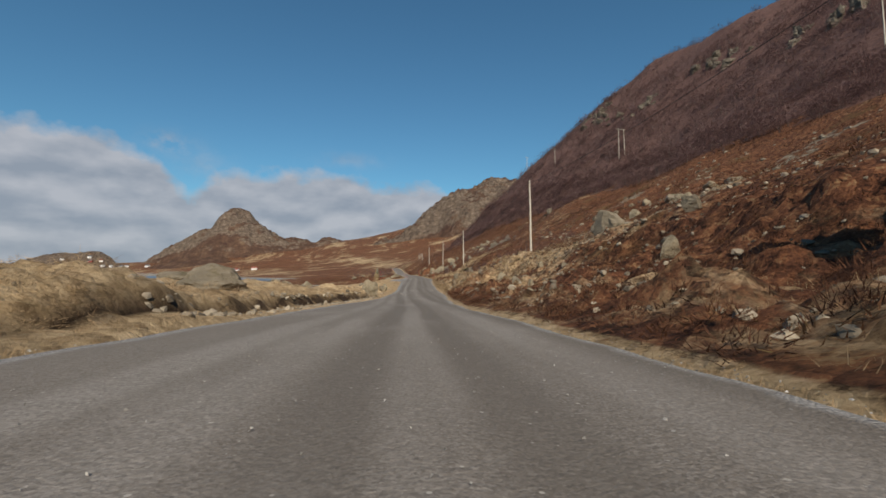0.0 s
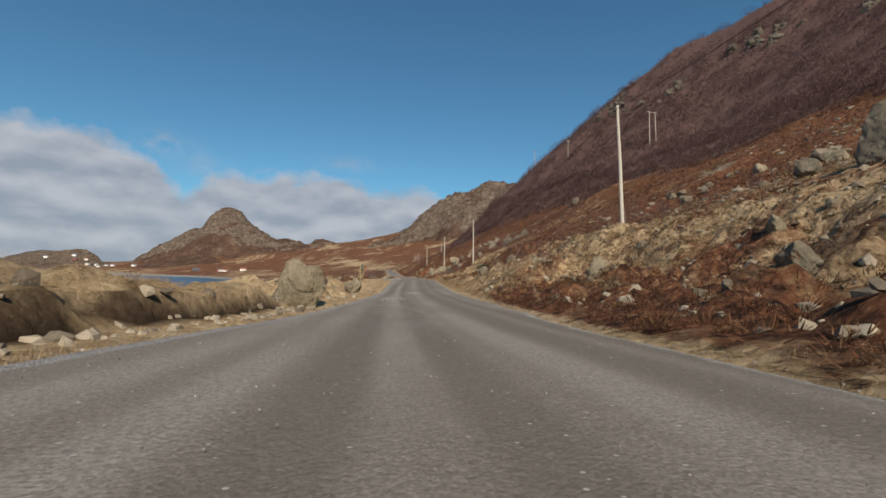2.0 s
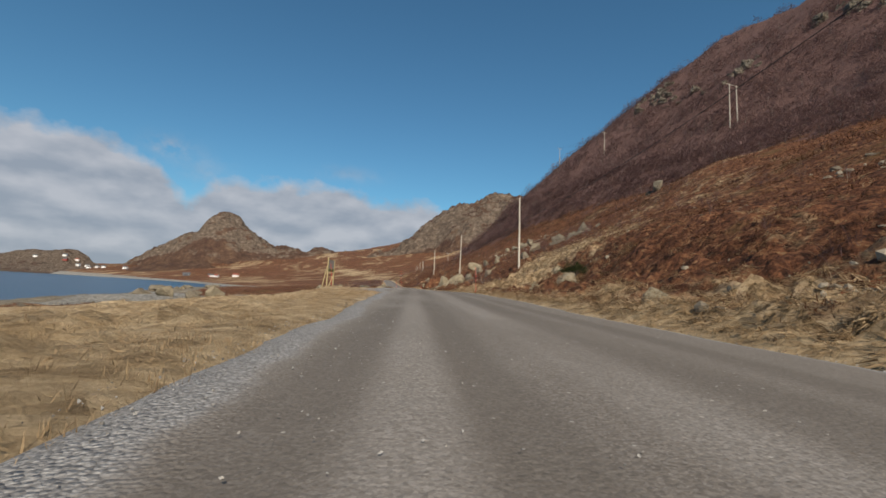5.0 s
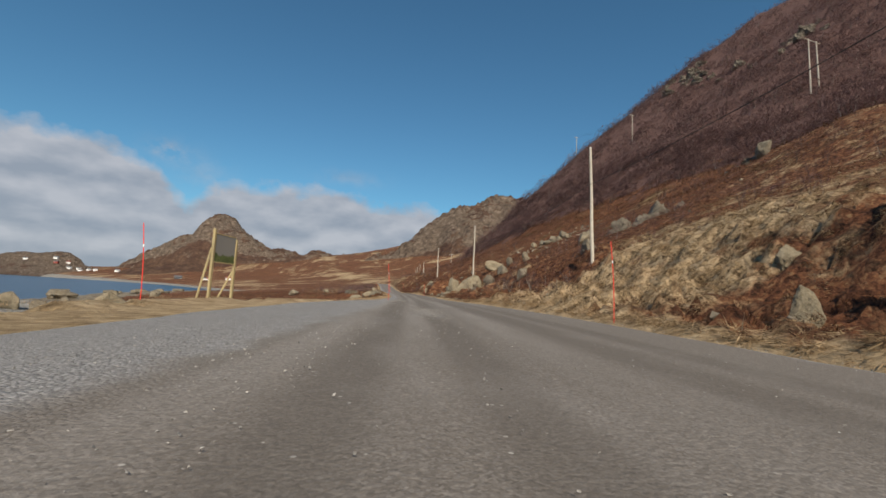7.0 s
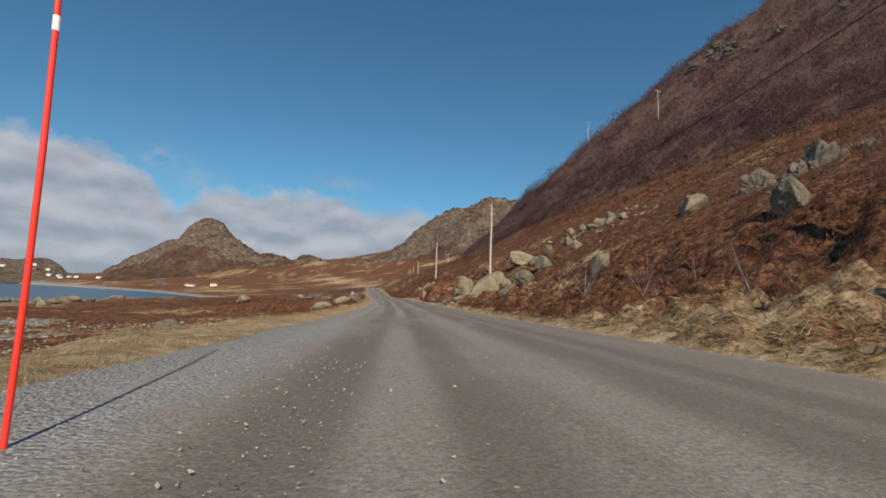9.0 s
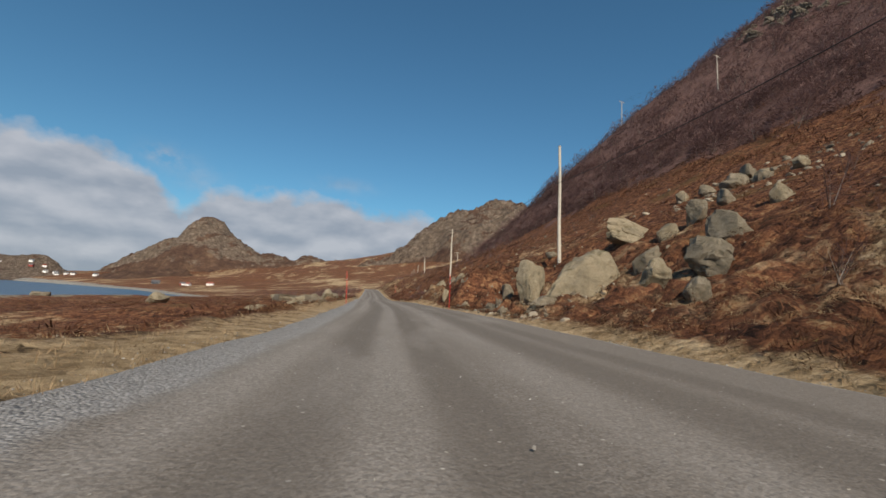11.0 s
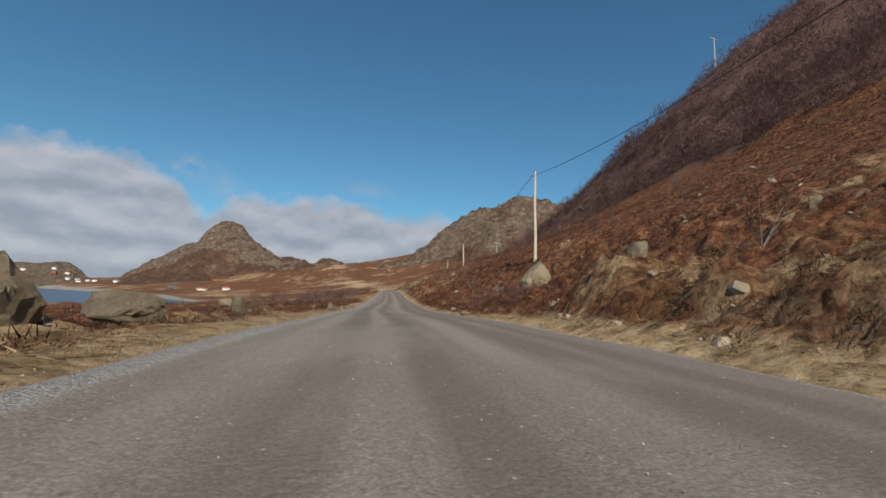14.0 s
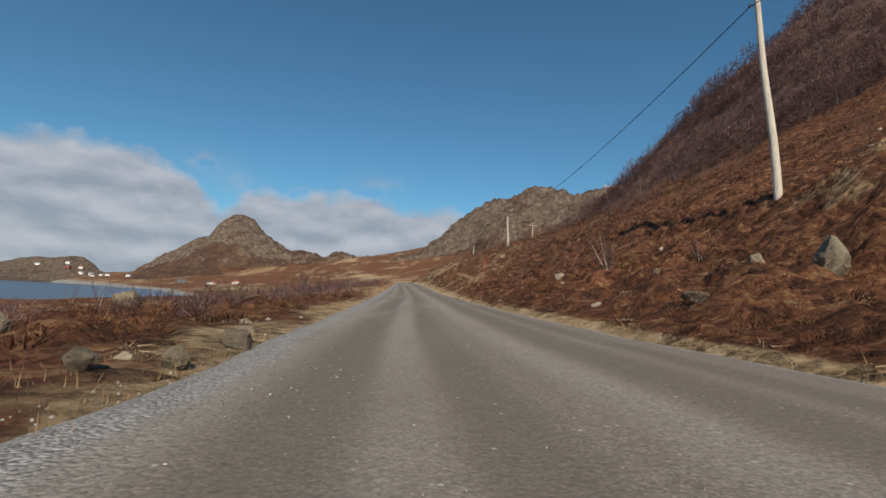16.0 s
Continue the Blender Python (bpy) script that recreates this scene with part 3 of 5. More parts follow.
# ---- road ----
ry = steps((-45, 240, 0.35), (240, 420, 1.5))
share = np.linspace(0, 1, 41)
RY = np.repeat(ry[:, None], len(share), 1)
RL, RR = road_left(RY) - 0.25, road_right(RY) + 0.25
RX = RL + (RR - RL) * share[None, :]
lane = RX - spline(RY, [-60, -5, 17, 38, 51, 85, 111, 151, 165, 178, 198, 211, 240, 420], [-3.4, -3.2, -2.75, -2.8, -2.7, -1.5, -0.45, 0.6, 0.55, 0.1, -1.1, -2.1, -3.0, -14])
HOLLOWS = ((-2.85, 46.2, 0.4, 2.0, 2600, 17), (-1.4, 54.5, 0.55, 2.2, 1500, 18), (0.9, 55.5, 0.45, 1.8, 1400, 19), (-0.3, 103.5, 0.35, 3.0, 1500, 20))
pale = sum(np.exp(-((RX - x0) / (1.3 * wide)) ** 2 - ((RY - y0) / (1.2 * deep)) ** 2) for x0, y0, wide, deep, n, seed in HOLLOWS)
hump = 0.05 * (1 - ((RX - (RL + RR) / 2) / np.clip((RR - RL) / 2, 1, None)) ** 2)
ruts = -0.025 * (np.exp(-((lane - 0.52) / 0.35) ** 2) + np.exp(-((lane + 0.42) / 0.35) ** 2))
RZ = road_z(RY) + hump + ruts + 0.004 * fbm(RX / 0.8, RY / 0.8, 3, 81) + 0.012 * fbm(RX / 3, RY / 3, 2, 82)
edge = np.minimum(RX - RL, RR - RX)
RZ = RZ - lay_drop(RX, RY)
RZ = RZ - 0.13 * (1 - smooth(0.0, 0.55, edge))
shoulder = 1 - smooth(0.3, 0.95, edge) + 0.5 * (1 - smooth(0.4, 1.35, RX - RL)) + 0.95 * smooth(0, 1.4, (spline(RY, ROAD_Y, ROAD_R) - 5.6) - RX)
road = tagged(new("road", fast_mesh("road", np.stack([RX, RY, RZ], -1).reshape(-1, 3), grid_faces(*RX.shape), {"across": lane, "shoulder": shoulder, "pale": pale})),
              "grey-brown gravel road with worn wheel tracks", "road", kind="structure")
road.data.materials.append(GRAVEL)

# ---- sea ----


def water_material():
    m = Nodes("sea_water", 0.30, specular=0.3)
    m.bump(m.math("ADD", m.noise(0.35, 6, 0.65, stretch=(1, 2.2, 1)), m.noise(0.05, 3)), 0.35, 0.4)
    return m.color((0.018, 0.060, 0.115))


wx, wy = np.linspace(-5200, -20, 60), np.linspace(-45, 5200, 60)
WX, WY = np.meshgrid(wx, wy)
water = tagged(new("water", fast_mesh("water", np.stack([WX, WY, WX * 0 + SEA], -1).reshape(-1, 3), grid_faces(*WX.shape))), "deep blue rippled sea bay", "water", kind="structure")
water.data.materials.append(water_material())

# ---- mountains in the distance ----


def massif(name, centre, size, line_x, line_z, depth, seed, rough, material, label, base=-8, taper=None, n=220):
    """A mountain whose skyline runs through a few heights."""
    xs, ys = np.linspace(-size, size, n), np.linspace(-depth * 1.9, depth * 1.9, int(n * 0.8))
    mx, my = np.meshgrid(xs, ys)
    bend = mx + 0.012 * size * fbm(mx / 90, my / 90, 3, seed + 9)
    line = np.interp(bend, line_x, line_z)
    wide = depth * (0.75 + 0.35 * fbm(mx / 160, my / 160, 2, seed + 3))
    if taper:
        wide = wide * (0.42 + 0.58 * smooth(taper[0], taper[1], mx))
    back = np.exp(-(np.abs(my) / wide) ** 1.7)
    z = base + (line - base) * back
    z = z + rough * back * (ridged(mx / 110, my / 110, 5, seed) - 0.6) + 0.6 * rough * (ridged(mx / 34, my / 40, 4, seed + 5) - 0.6) * smooth(0.05, 0.3, back)
    z = z + 0.4 * rough * (ridged(mx / 15, my / 17, 3, seed + 6) - 0.6) * smooth(0.1, 0.4, back)
    gz = np.hypot(np.gradient(z, axis=0) / (ys[1] - ys[0]), np.gradient(z, axis=1) / (xs[1] - xs[0]))
    z = np.where(back < 0.02, base - 4, z)
    ob = tagged(new(name, fast_mesh(name, np.stack([mx, my, z], -1).reshape(-1, 3), grid_faces(*mx.shape), {"rock": smooth(0.4, 1.1, gz) * (0.25 + 0.75 * smooth(0.45, 0.8, back + 0.12 * fbm(mx / 60, my / 60, 3, seed + 7)))})), label, "mountain")
    ob.location = (centre[0], centre[1], 0)
    ob.data.materials.append(material)
    return ob


massif("mountain", (-530, 1600), 760, [-760, -360, -325, -300, -225, -186, -154, -120, -103, -82, -62, -38, -18, 6, 28, 46, 72, 98, 130, 160, 210, 260, 370, 470, 590, 760],
       [-8, -8, 12, 38, 97, 116, 136, 147, 150, 173, 194, 212, 213, 206, 186, 168, 154, 133, 124, 117, 113, 113, 114, 118, 110, 60], 300, 101, 36, mountain_material("mountain_heath", 0.40, 1.8),
       "brown coastal mountain with a rounded rocky top", taper=(-340, 40))
massif("rocky_hill", (240, 1260), 560, [-560, -340, -280, -240, -200, -165, -142, -118, -85, -50, -5, 15, 60, 120, 180, 300, 560], [10, 60, 94, 115, 144, 168, 190, 216, 232, 240, 259, 267, 265, 260, 278, 290, 280],
       300, 131, 40, mountain_material("hill_rock", 0.36, 1.6), "steep hill with pale rock faces and brown slopes", taper=(-300, -60))
massif("headland", (-985, 1480), 380, [-380, -250, -137, -75, -45, 15, 70, 98, 112, 175, 230, 380], [8, 20, 36, 56, 60, 64, 64, 52, 34, 19, 4, -8],
       110, 161, 12, mountain_material("headland_rock", 0.86, 2.6), "low rocky headland across the bay", n=110)
from mathutils.bvhtree import BVHTree

# ---- boulders ----


def part(name, bm, material, parent, label=""):
    """One mesh object under a thing or a part."""
    me = bpy.data.meshes.new(name)
    bm.to_mesh(me)
    bm.free()
    me.materials.append(material)
    ob = new(name, me)
    ob.parent = parent
    return tagged(ob, label) if label else ob


def boulder_mesh(seed, cuts=5, corners=17, jag=0.035, top=1.0, crease=22):
    """A unit boulder: the hull of random corners, roughened; its foot lies at z = 0, one unit wide and high."""
    q = random.Random(seed)
    bm = bmesh.new()
    for k in range(corners):
        a, h = q.uniform(0, 6.283), q.uniform(-1, 1)
        w = math.sqrt(max(0.0, 1 - h * h)) * q.uniform(0.8, 1.1) * (1 - (1 - top) * max(0, h))
        bm.verts.new((math.cos(a) * w * 0.5, math.sin(a) * w * 0.5, h * 0.5 * q.uniform(0.8, 1.1)))
    bmesh.ops.convex_hull(bm, input=bm.verts)
    bmesh.ops.delete(bm, geom=[v for v in bm.verts if not v.link_faces], context="VERTS")
    bmesh.ops.triangulate(bm, faces=bm.faces)
    bmesh.ops.subdivide_edges(bm, edges=bm.edges, cuts=cuts, use_grid_fill=True)
    bmesh.ops.triangulate(bm, faces=bm.faces)
    bmesh.ops.smooth_vert(bm, verts=bm.verts, factor=0.35, use_axis_x=True, use_axis_y=True, use_axis_z=True)
    shift = Vector((seed * 3.7, seed * 1.3, -seed * 2.1))
    for _ in range(9):
        # a broken face: what stands beyond a plane is cut back to it
        face = Vector((q.gauss(0, 1), q.gauss(0, 1), q.gauss(0.1, 0.8))).normalized()
        reach = q.uniform(0.27, 0.42)
        for v in bm.verts:
            over = v.co.dot(face) - reach
            if over > 0:
                v.co -= face * over * 0.94
    for v in bm.verts:
        n = v.co.normalized()
        c = v.co * 2.0 + shift
        gaps, seeds = noise.voronoi(Vector((c.x, c.y, c.z * 1.5)) * 0.85)
        block = noise.noise(seeds[0] * 5.3)
        crack = max(0.0, 1 - (gaps[1] - gaps[0]) / 0.13)
        ledge = noise.noise(Vector((c.x * 0.6, c.y * 0.6, c.z * 4.0)))
        v.co += n * jag * (block * 1.1 - crack * 0.6 + noise.noise(c * 1.5) * 0.8 + round(ledge * 3.0) * 0.25 + noise.noise(c * 4.0) * 0.7 + noise.noise(c * 11.0) * 0.6)
    low = [min(v.co[k] for v in bm.verts) for k in range(3)]
    high = [max(v.co[k] for v in bm.verts) for k in range(3)]
    for v in bm.verts:
        v.co = Vector(((v.co.x - (low[0] + high[0]) / 2) / (high[0] - low[0]), (v.co.y - (low[1] + high[1]) / 2) / (high[1] - low[1]), (v.co.z - low[2]) / (high[2] - low[2])))
    me = bpy.data.meshes.new("boulder")
    bm.to_mesh(me)
    bm.free()
    me.polygons.foreach_set("use_smooth", np.full(len(me.polygons), True))
    me.set_sharp_from_angle(angle=radians(crease))
    return me


SHAPES = [boulder_mesh(s) for s in range(11, 23)]
for k, me in enumerate(SHAPES):
    me.materials.append(STONE_WARM if k % 3 == 0 else STONE)


def set_boulder(x, y, w, h, mesh, label, group, name="boulder", turn=None, tilt=0.0, sink=0.14, deep=None):
    rng = random.Random(int(x * 131 + y * 977))
    ob = new(name, mesh)
    at = ground_z(np.array([x, x + 0.5 * w, x - 0.5 * w, x, x]), np.array([y, y, y, y + 0.5 * w, y - 0.5 * w]))
    sink = sink + 0.75 * float(at[0] - at.min()) / h
    ob.location = (x, y, float(at[0]) - sink * h)
    ob.rotation_euler = (tilt, rng.uniform(-0.12, 0.12), rng.uniform(0, 6.28) if turn is None else turn)
    ob.scale = (w, deep or w * rng.uniform(0.75, 1.05), h * (1 + sink))
    return tagged(ob, label, "rock", group)


def set_all(spots, label, group, first=0, name="boulder"):
    for k, (x, y, w, h) in enumerate(spots):
        set_boulder(x, y, w, h, SHAPES[(k * 5 + first) % len(SHAPES)], label, group, name)


def shaped_rock(seed, tops, foot, slant, jag=0.03, layers=0.0, n=22, cuts=10):
    """A unit block of stone: tops is the height of its upper edge from one end to the other, foot the share of its width at the base, slant how far its face leans back."""
    q = random.Random(seed)
    bm = bmesh.new()
    bmesh.ops.create_cube(bm, size=1)
    bmesh.ops.subdivide_edges(bm, edges=bm.edges, cuts=n, use_grid_fill=True)
    shift = Vector((seed * 3.7, seed * 1.3, -seed * 2.1))
    planes = [(Vector((q.gauss(0, 1), q.gauss(0, 1), q.gauss(0, 0.7))).normalized(), q.uniform(0.34, 0.48)) for _ in range(cuts)]
    stations = [k / (len(tops) - 1) for k in range(len(tops))]
    for v in bm.verts:
        p = v.co * 2
        long = (abs(p.x) ** 8 + abs(p.y) ** 8 + abs(p.z) ** 8) ** 0.125
        p = p / max(long, 1e-6) * max(abs(p.x), abs(p.y), abs(p.z)) * 0.5
        for face, reach in planes:
            over = p.dot(face) - reach
            if over > 0:
                p -= face * over * 0.9
        z = p.z + 0.5
        u = p.x + 0.5
        high = float(np.interp(u, stations, tops))
        wide = foot + (1 - foot) * min(1.0, z * 1.5)
        p = Vector((p.x * wide, p.y * (1.0 - 0.25 * z) + slant * z, z * high))
        c = Vector((p.x * 2.2, p.y * 2.2, p.z * 2.2)) + shift
        gaps, seeds = noise.voronoi(Vector((c.x * 1.3, c.y * 1.3, c.z * (0.8 + 2.4 * layers))))
        block = noise.noise(seeds[0] * 5.3)
        crack = max(0.0, 1 - (gaps[1] - gaps[0]) / 0.09)
        bed = round(noise.noise(Vector((c.x * 0.5, c.y * 0.5, c.z * (2.0 + 4 * layers)))) * 3.0) * 0.3
        out = Vector((p.x, p.y, (p.z - 0.4) * 0.7)).normalized()
        v.co = p + out * jag * (block * 1.5 - crack * 1.0 + bed + noise.noise(c * 1.6) * 0.5 + noise.noise(c * 4.5) * 0.7 + noise.noise(c * 11.0) * 0.5)
    bmesh.ops.triangulate(bm, faces=bm.faces)
    me = bpy.data.meshes.new("boulder")
    bm.to_mesh(me)
    bm.free()
    me.polygons.foreach_set("use_smooth", np.full(len(me.polygons), True))
    me.set_sharp_from_angle(angle=radians(34))
    return me


CRAGS = [shaped_rock(s, [0.45 + 0.55 * random.Random(s * 9 + k).random() for k in range(5)], 1.0, 0.15, 0.085, 0.5, 13, 8) for s in range(31, 37)]
for me in CRAGS:
    me.materials.append(STONE_DARK)

# great stones of their own shape: place, foot height (None: on the ground), width, depth, height, turn, tilt, tops, foot, slant, layers
for seed, x, y, z, w, deep, h, turn, tilt, tops, foot, slant, layers, stone, label in (
        (41, -6.15, 41.0, -1.85, 1.85, 1.6, 2.1, 0.45, 0, (.62, .95, 1.0, .86, .9, .7), 0.95, 0.1, 0.1, STONE_WARM, "tall pale grey boulder standing on the grass verge"),
        (42, 11.8, 170.2, -0.7, 6.9, 3.2, 4.9, 0.3, 0, (.36, .56, .72, .86, 1.0, .92, .7), 0.95, 0.22, 0.0, STONE_WARM, "huge slanting grey boulder with mossy cracks"),
        (58, 9.4, 172.9, -0.2, 2.0, 1.7, 3.6, 0.15, 0, (.9, 1.0, .97, .93, .86), 0.5, 0.05, 0.2, STONE_WARM, "jagged upright grey rock overhanging the bank"),
        (44, 18.3, 176.0, 4.9, 7.2, 3.0, 2.0, 0.3, 0.2, (.85, 1.0, .95, .85, .7), 0.75, 0.0, 0.6, STONE_WARM, "flat grey slab perched above other boulders"),
        (45, 7.6, 164.3, -0.25, 2.3, 1.6, 1.2, 0.5, 0, (.7, .95, 1.0, 1.0, .8), 0.9, 0.0, 0.7, STONE, "low layered grey boulder with moss on its top"),
        (65, 8.5, 48.5, -1.0, 1.3, 1.1, 2.1, 0.35, 0.25, (.9, 1.0, .95, .8), 0.8, 0.2, 0.0, STONE_WARM, "pale slab leaning out of the heather bank"),
        # added beside the view so that its shadow falls on the slope
        (46, 7.7, 2.7, None, 2.9, 2.4, 2.9, 0.9, 0, (.5, .8, 1.0, .8, .6), 0.8, 0.1, 0.0, STONE, "large boulder added out of view to shade the slope"),
        (47, 11.2, 98.9, None, 2.2, 1.8, 1.75, 0.25, 0, (.35, .85, 1.0, .95, .8), 0.9, 0.2, 0.0, STONE_WARM, "broad pale boulder with a green shrub above it"),
        (48, 9.6, 102.7, None, 1.0, 0.9, 1.15, 2.6, 0, (.6, .9, 1.0, .7), 0.8, 0.0, 0.3, STONE_WARM, "jagged pale rock in dry straw grass"),
        (49, 8.8, 217.2, 1.35, 2.3, 1.9, 3.0, 0.3, 0, (.5, .6, .8, 1.0, .95, .7), 0.75, 0.1, 0.2, STONE_WARM, "pale angular boulder on the heather slope"),
        (50, 32.4, 148.2, 8.6, 5.4, 3.6, 5.6, -0.3, 0, (.5, .8, .7, 1.0, .85, .6), 0.9, 0.2, 0.1, STONE_DARK, "steep grey crag standing out of the hillside"),
        (51, 28.9, 149.8, 8.6, 3.8, 2.8, 3.7, -0.2, 0, (.4, .7, 1.0, .8, .9), 0.9, 0.2, 0.2, STONE_DARK, "broken grey crag on the heather hillside"),
        (55, 36.2, 146.8, 9.5, 3.0, 2.4, 4.6, 0.2, 0, (.6, 1.0, .8, .5), 0.9, 0.2, 0.1, STONE_DARK, "narrow grey crag beside a taller one"),
        (52, -12.6, 19.0, None, 3.6, 2.6, 1.2, 0.2, 0, (.4, .8, 1.0, .85, .5), 1.0, 0.1, 0.5, STONE, "wide grey outcrop behind the grassy bank"),
        (53, 18.3, 40.3, None, 3.0, 2.4, 2.2, 1.9, 0, (.6, .9, 1.0, .7), 0.9, 0.1, 0.1, STONE, "large lichened boulder on the talus slope"),
        (54, -7.8, 175.9, None, 3.3, 1.9, 1.15, -0.1, 0, (.8, .9, .95, 1.0, .9, .6), 1.0, 0.1, 0.8, STONE_WARM, "layered pale rock beside the gravel shoulder"),
        (59, -5.9, 180.4, None, 2.0, 1.5, 0.95, 0.3, 0, (.5, .8, 1.0, .8), 1.0, 0.1, 0.8, STONE_WARM, "low layered rock in seaward straw grass"),
        (61, 9.1, 187.2, 0.35, 2.3, 1.6, 1.7, 0.3, 0.1, (.45, .7, .9, 1.0, .9), 0.8, 0.3, 0.4, STONE_WARM, "tilted grey slab standing out of the cut bank"),
        (62, 10.9, 188.0, 0.9, 2.0, 1.6, 1.9, 0.1, 0, (.8, 1.0, .9, .7), 0.8, 0.1, 0.3, STONE_WARM, "blocky grey rock under overhanging heather"),
        (63, 7.8, 188.6, 0.5, 0.9, 0.8, 1.0, 0.6, 0, (.6, 1.0, .8), 0.8, 0.1, 0.0, STONE, "small upright rock at the foot of the bank"),
        (64, 8.5, 191.2, 0.9, 1.2, 0.9, 1.5, 0.2, 0, (.9, 1.0, .6), 0.7, 0.1, 0.2, STONE, "grey rock half sunk in the heather bank")):
    me = shaped_rock(seed, tops, foot, slant, 0.085 if seed in (50, 51, 55) else 0.026, layers)
    me.materials.append(stone)
    if z is None:
        set_boulder(x, y, w, h, me, label, "", turn=turn, deep=deep, sink=0.12, tilt=tilt)
    else:
        rock_at = tagged(new("boulder", me), label, "rock")
        rock_at.location, rock_at.rotation_euler, rock_at.scale = (x, y, z), (0, tilt, turn), (w, deep, h)

LEFT_SPOTS = [(-5.05, 52.0, .75, .95), (-5.45, 51.7, .5, .55), (-7.0, 50.9, .95, .5), (-6.3, 51.4, .5, .3), (-7.8, 52.0, .9, .5), (-16.5, 24, 2.0, .6),
              (-19, 30, 2.0, .6), (-10.5, 141.7, 1.35, 1.1), (-4.6, 178.5, 1.7, .8), (-22.7, 194.7, 2.3, 1.2), (-3.7, 173.4, 1.5, .45),
              (-10.6, 196.4, 4.2, 1.0), (-5.3, 190.9, 1.3, 1.0), (-5.1, 193.5, 1.15, .75), (-4.2, 196.3, .36, .5), (-4.0, 208.1, .30, .30), (-4.1, 208.9, .14, .14), (-3.85, 208.8, .16, .13), (-3.75, 210.1, .2, .16), (-3.8, 212.1, .26, .2),
              (-9.6, 219.6, .5, .4), (-22.6, 244.5, 1.8, 1.3), (-3.7, 206.6, .36, .2), (-3.95, 215.8, .26, .2), (-3.9, 214.5, .2, .18), (-4.35, 214.2, .22, .16)]
set_all(LEFT_SPOTS, "weathered grey rock lying in seaward heath", "rocks on the seaward heath")
TALUS_SPOTS = [(5.2, 20.8, 1.3, .7), (19.3, 45.8, 1.8, 1.2), (12.5, 18.5, 1.6, 1.0), (6.6, 11, 1.1, .9), (41.5, 66.6, 3, 1.5), (37.5, 64.4, 2.4, 1.5),
               (44.4, 61.2, 3.2, 1.8), (7.1, 45.9, 1.4, 1.0), (43.7, 55.5, 3.2, 2.0), (4.9, 23.6, 1.3, .85), (3.6, 26.8, .8, .7), (7.9, 34.7, 1.4, .9),
               (7.0, 30.4, .6, .55), (9.4, 29.6, .7, .45), (6.6, 33.3, 1.3, 1.1), (27.1, 51.3, 2.4, 1.7), (4.9, 34.6, .8, .55), (5.8, 43.1, .6, .5),
               (10.2, 38.0, .9, .6), (14.2, 31.0, 1.1, .8), (23.0, 36.0, 1.5, 1.0), (16.0, 24.0, 1.2, .7), (9.0, 15.0, .9, .6), (11.5, 49.0, 1.0, .7)]
set_all([(x, y, 0.75 * w, 0.75 * h) for x, y, w, h in TALUS_SPOTS], "angular grey boulder in the heather talus", "boulders on the talus slope", 3)
MIDDLE_SPOTS = [(5.6, 66.2, .9, .8), (4.1, 75.0, .9, .55), (6.9, 61, .8, .6), (7.9, 57.5, 1.0, .7), (13.3, 107.2, .8, .8), (47.6, 147.4, 2.4, 2.0), (15.0, 148.8, 1.4, 1.3),
                (11.9, 163.2, 1.7, 1.5), (13.6, 162.2, 1.8, 1.5), (18.9, 170.1, 1.3, 1.2), (17.6, 171, 1.3, 1.0), (16.2, 164.2, 2.0, 1.4), (18.5, 136.5, 1.8, 1.2),
                (25.2, 152.8, 3.0, 1.4), (14.8, 184, 1.1, .4), (6.5, 185.4, .5, .5), (12.4, 198.3, .8, .5)]
set_all(MIDDLE_SPOTS, "rough grey boulder on the brown hillside", "boulders on the hillside", 1)
LATE_SPOTS = [(2.75, 209.2, .62, .2), (2.2, 209.9, .3, .12), (8.6, 202.4, .9, .9), (6.55, 220.4, .8, 1.0), (7.0, 220.6, .45, .5), (4.1, 221, .7, .3), (6.9, 223, .45, .4), (6.0, 183.6, .45, .4), (5.7, 186.4, .5, .4), (6.3, 181.0, .7, .5),
              (13.5, 190, .9, .6), (10.6, 180.4, .9, .3), (5.9, 176.2, .7, .5), (8.9, 176.4, 1.0, .8), (10.8, 168.6, 1.3, 1.1), (6.4, 168.2, .8, .5), (6.1, 166.6, .6, .5),
              (14.6, 168.5, 1.5, 1.2), (20.5, 166, 1.2, .9), (21.8, 171.5, 1.4, 1.0), (10.5, 158.6, 1.0, .8)]
set_all(LATE_SPOTS, "lichen-covered stone in heather beside the road", "stones beside the road", 9, "stone")

rng = np.random.default_rng(5)
for k in range(44):
    # rocks along the shore, and a heap on the slope
    if k < 26:
        y = rng.uniform(70, 250)
        x = float(np.interp(y, SHORE_Y, SHORE_X)) + rng.uniform(1, 20)
        w = rng.uniform(1.2, 3.6)
        set_boulder(x, y, w, w * rng.uniform(0.35, 0.6), SHAPES[k % 12], "dark-stained rock on the bay shore", "shore rocks")
    else:
        x, y = (36 + rng.normal(0, 3.2), 79 + rng.normal(0, 3.0)) if k < 35 else (31 + rng.normal(0, 2.2), 179 + rng.normal(0, 2.6))
        w = rng.uniform(0.8, 2.0)
        set_boulder(x, y, w, w * rng.uniform(0.5, 0.8), SHAPES[k % 12], "block of grey scree in a heap", "scree heap")

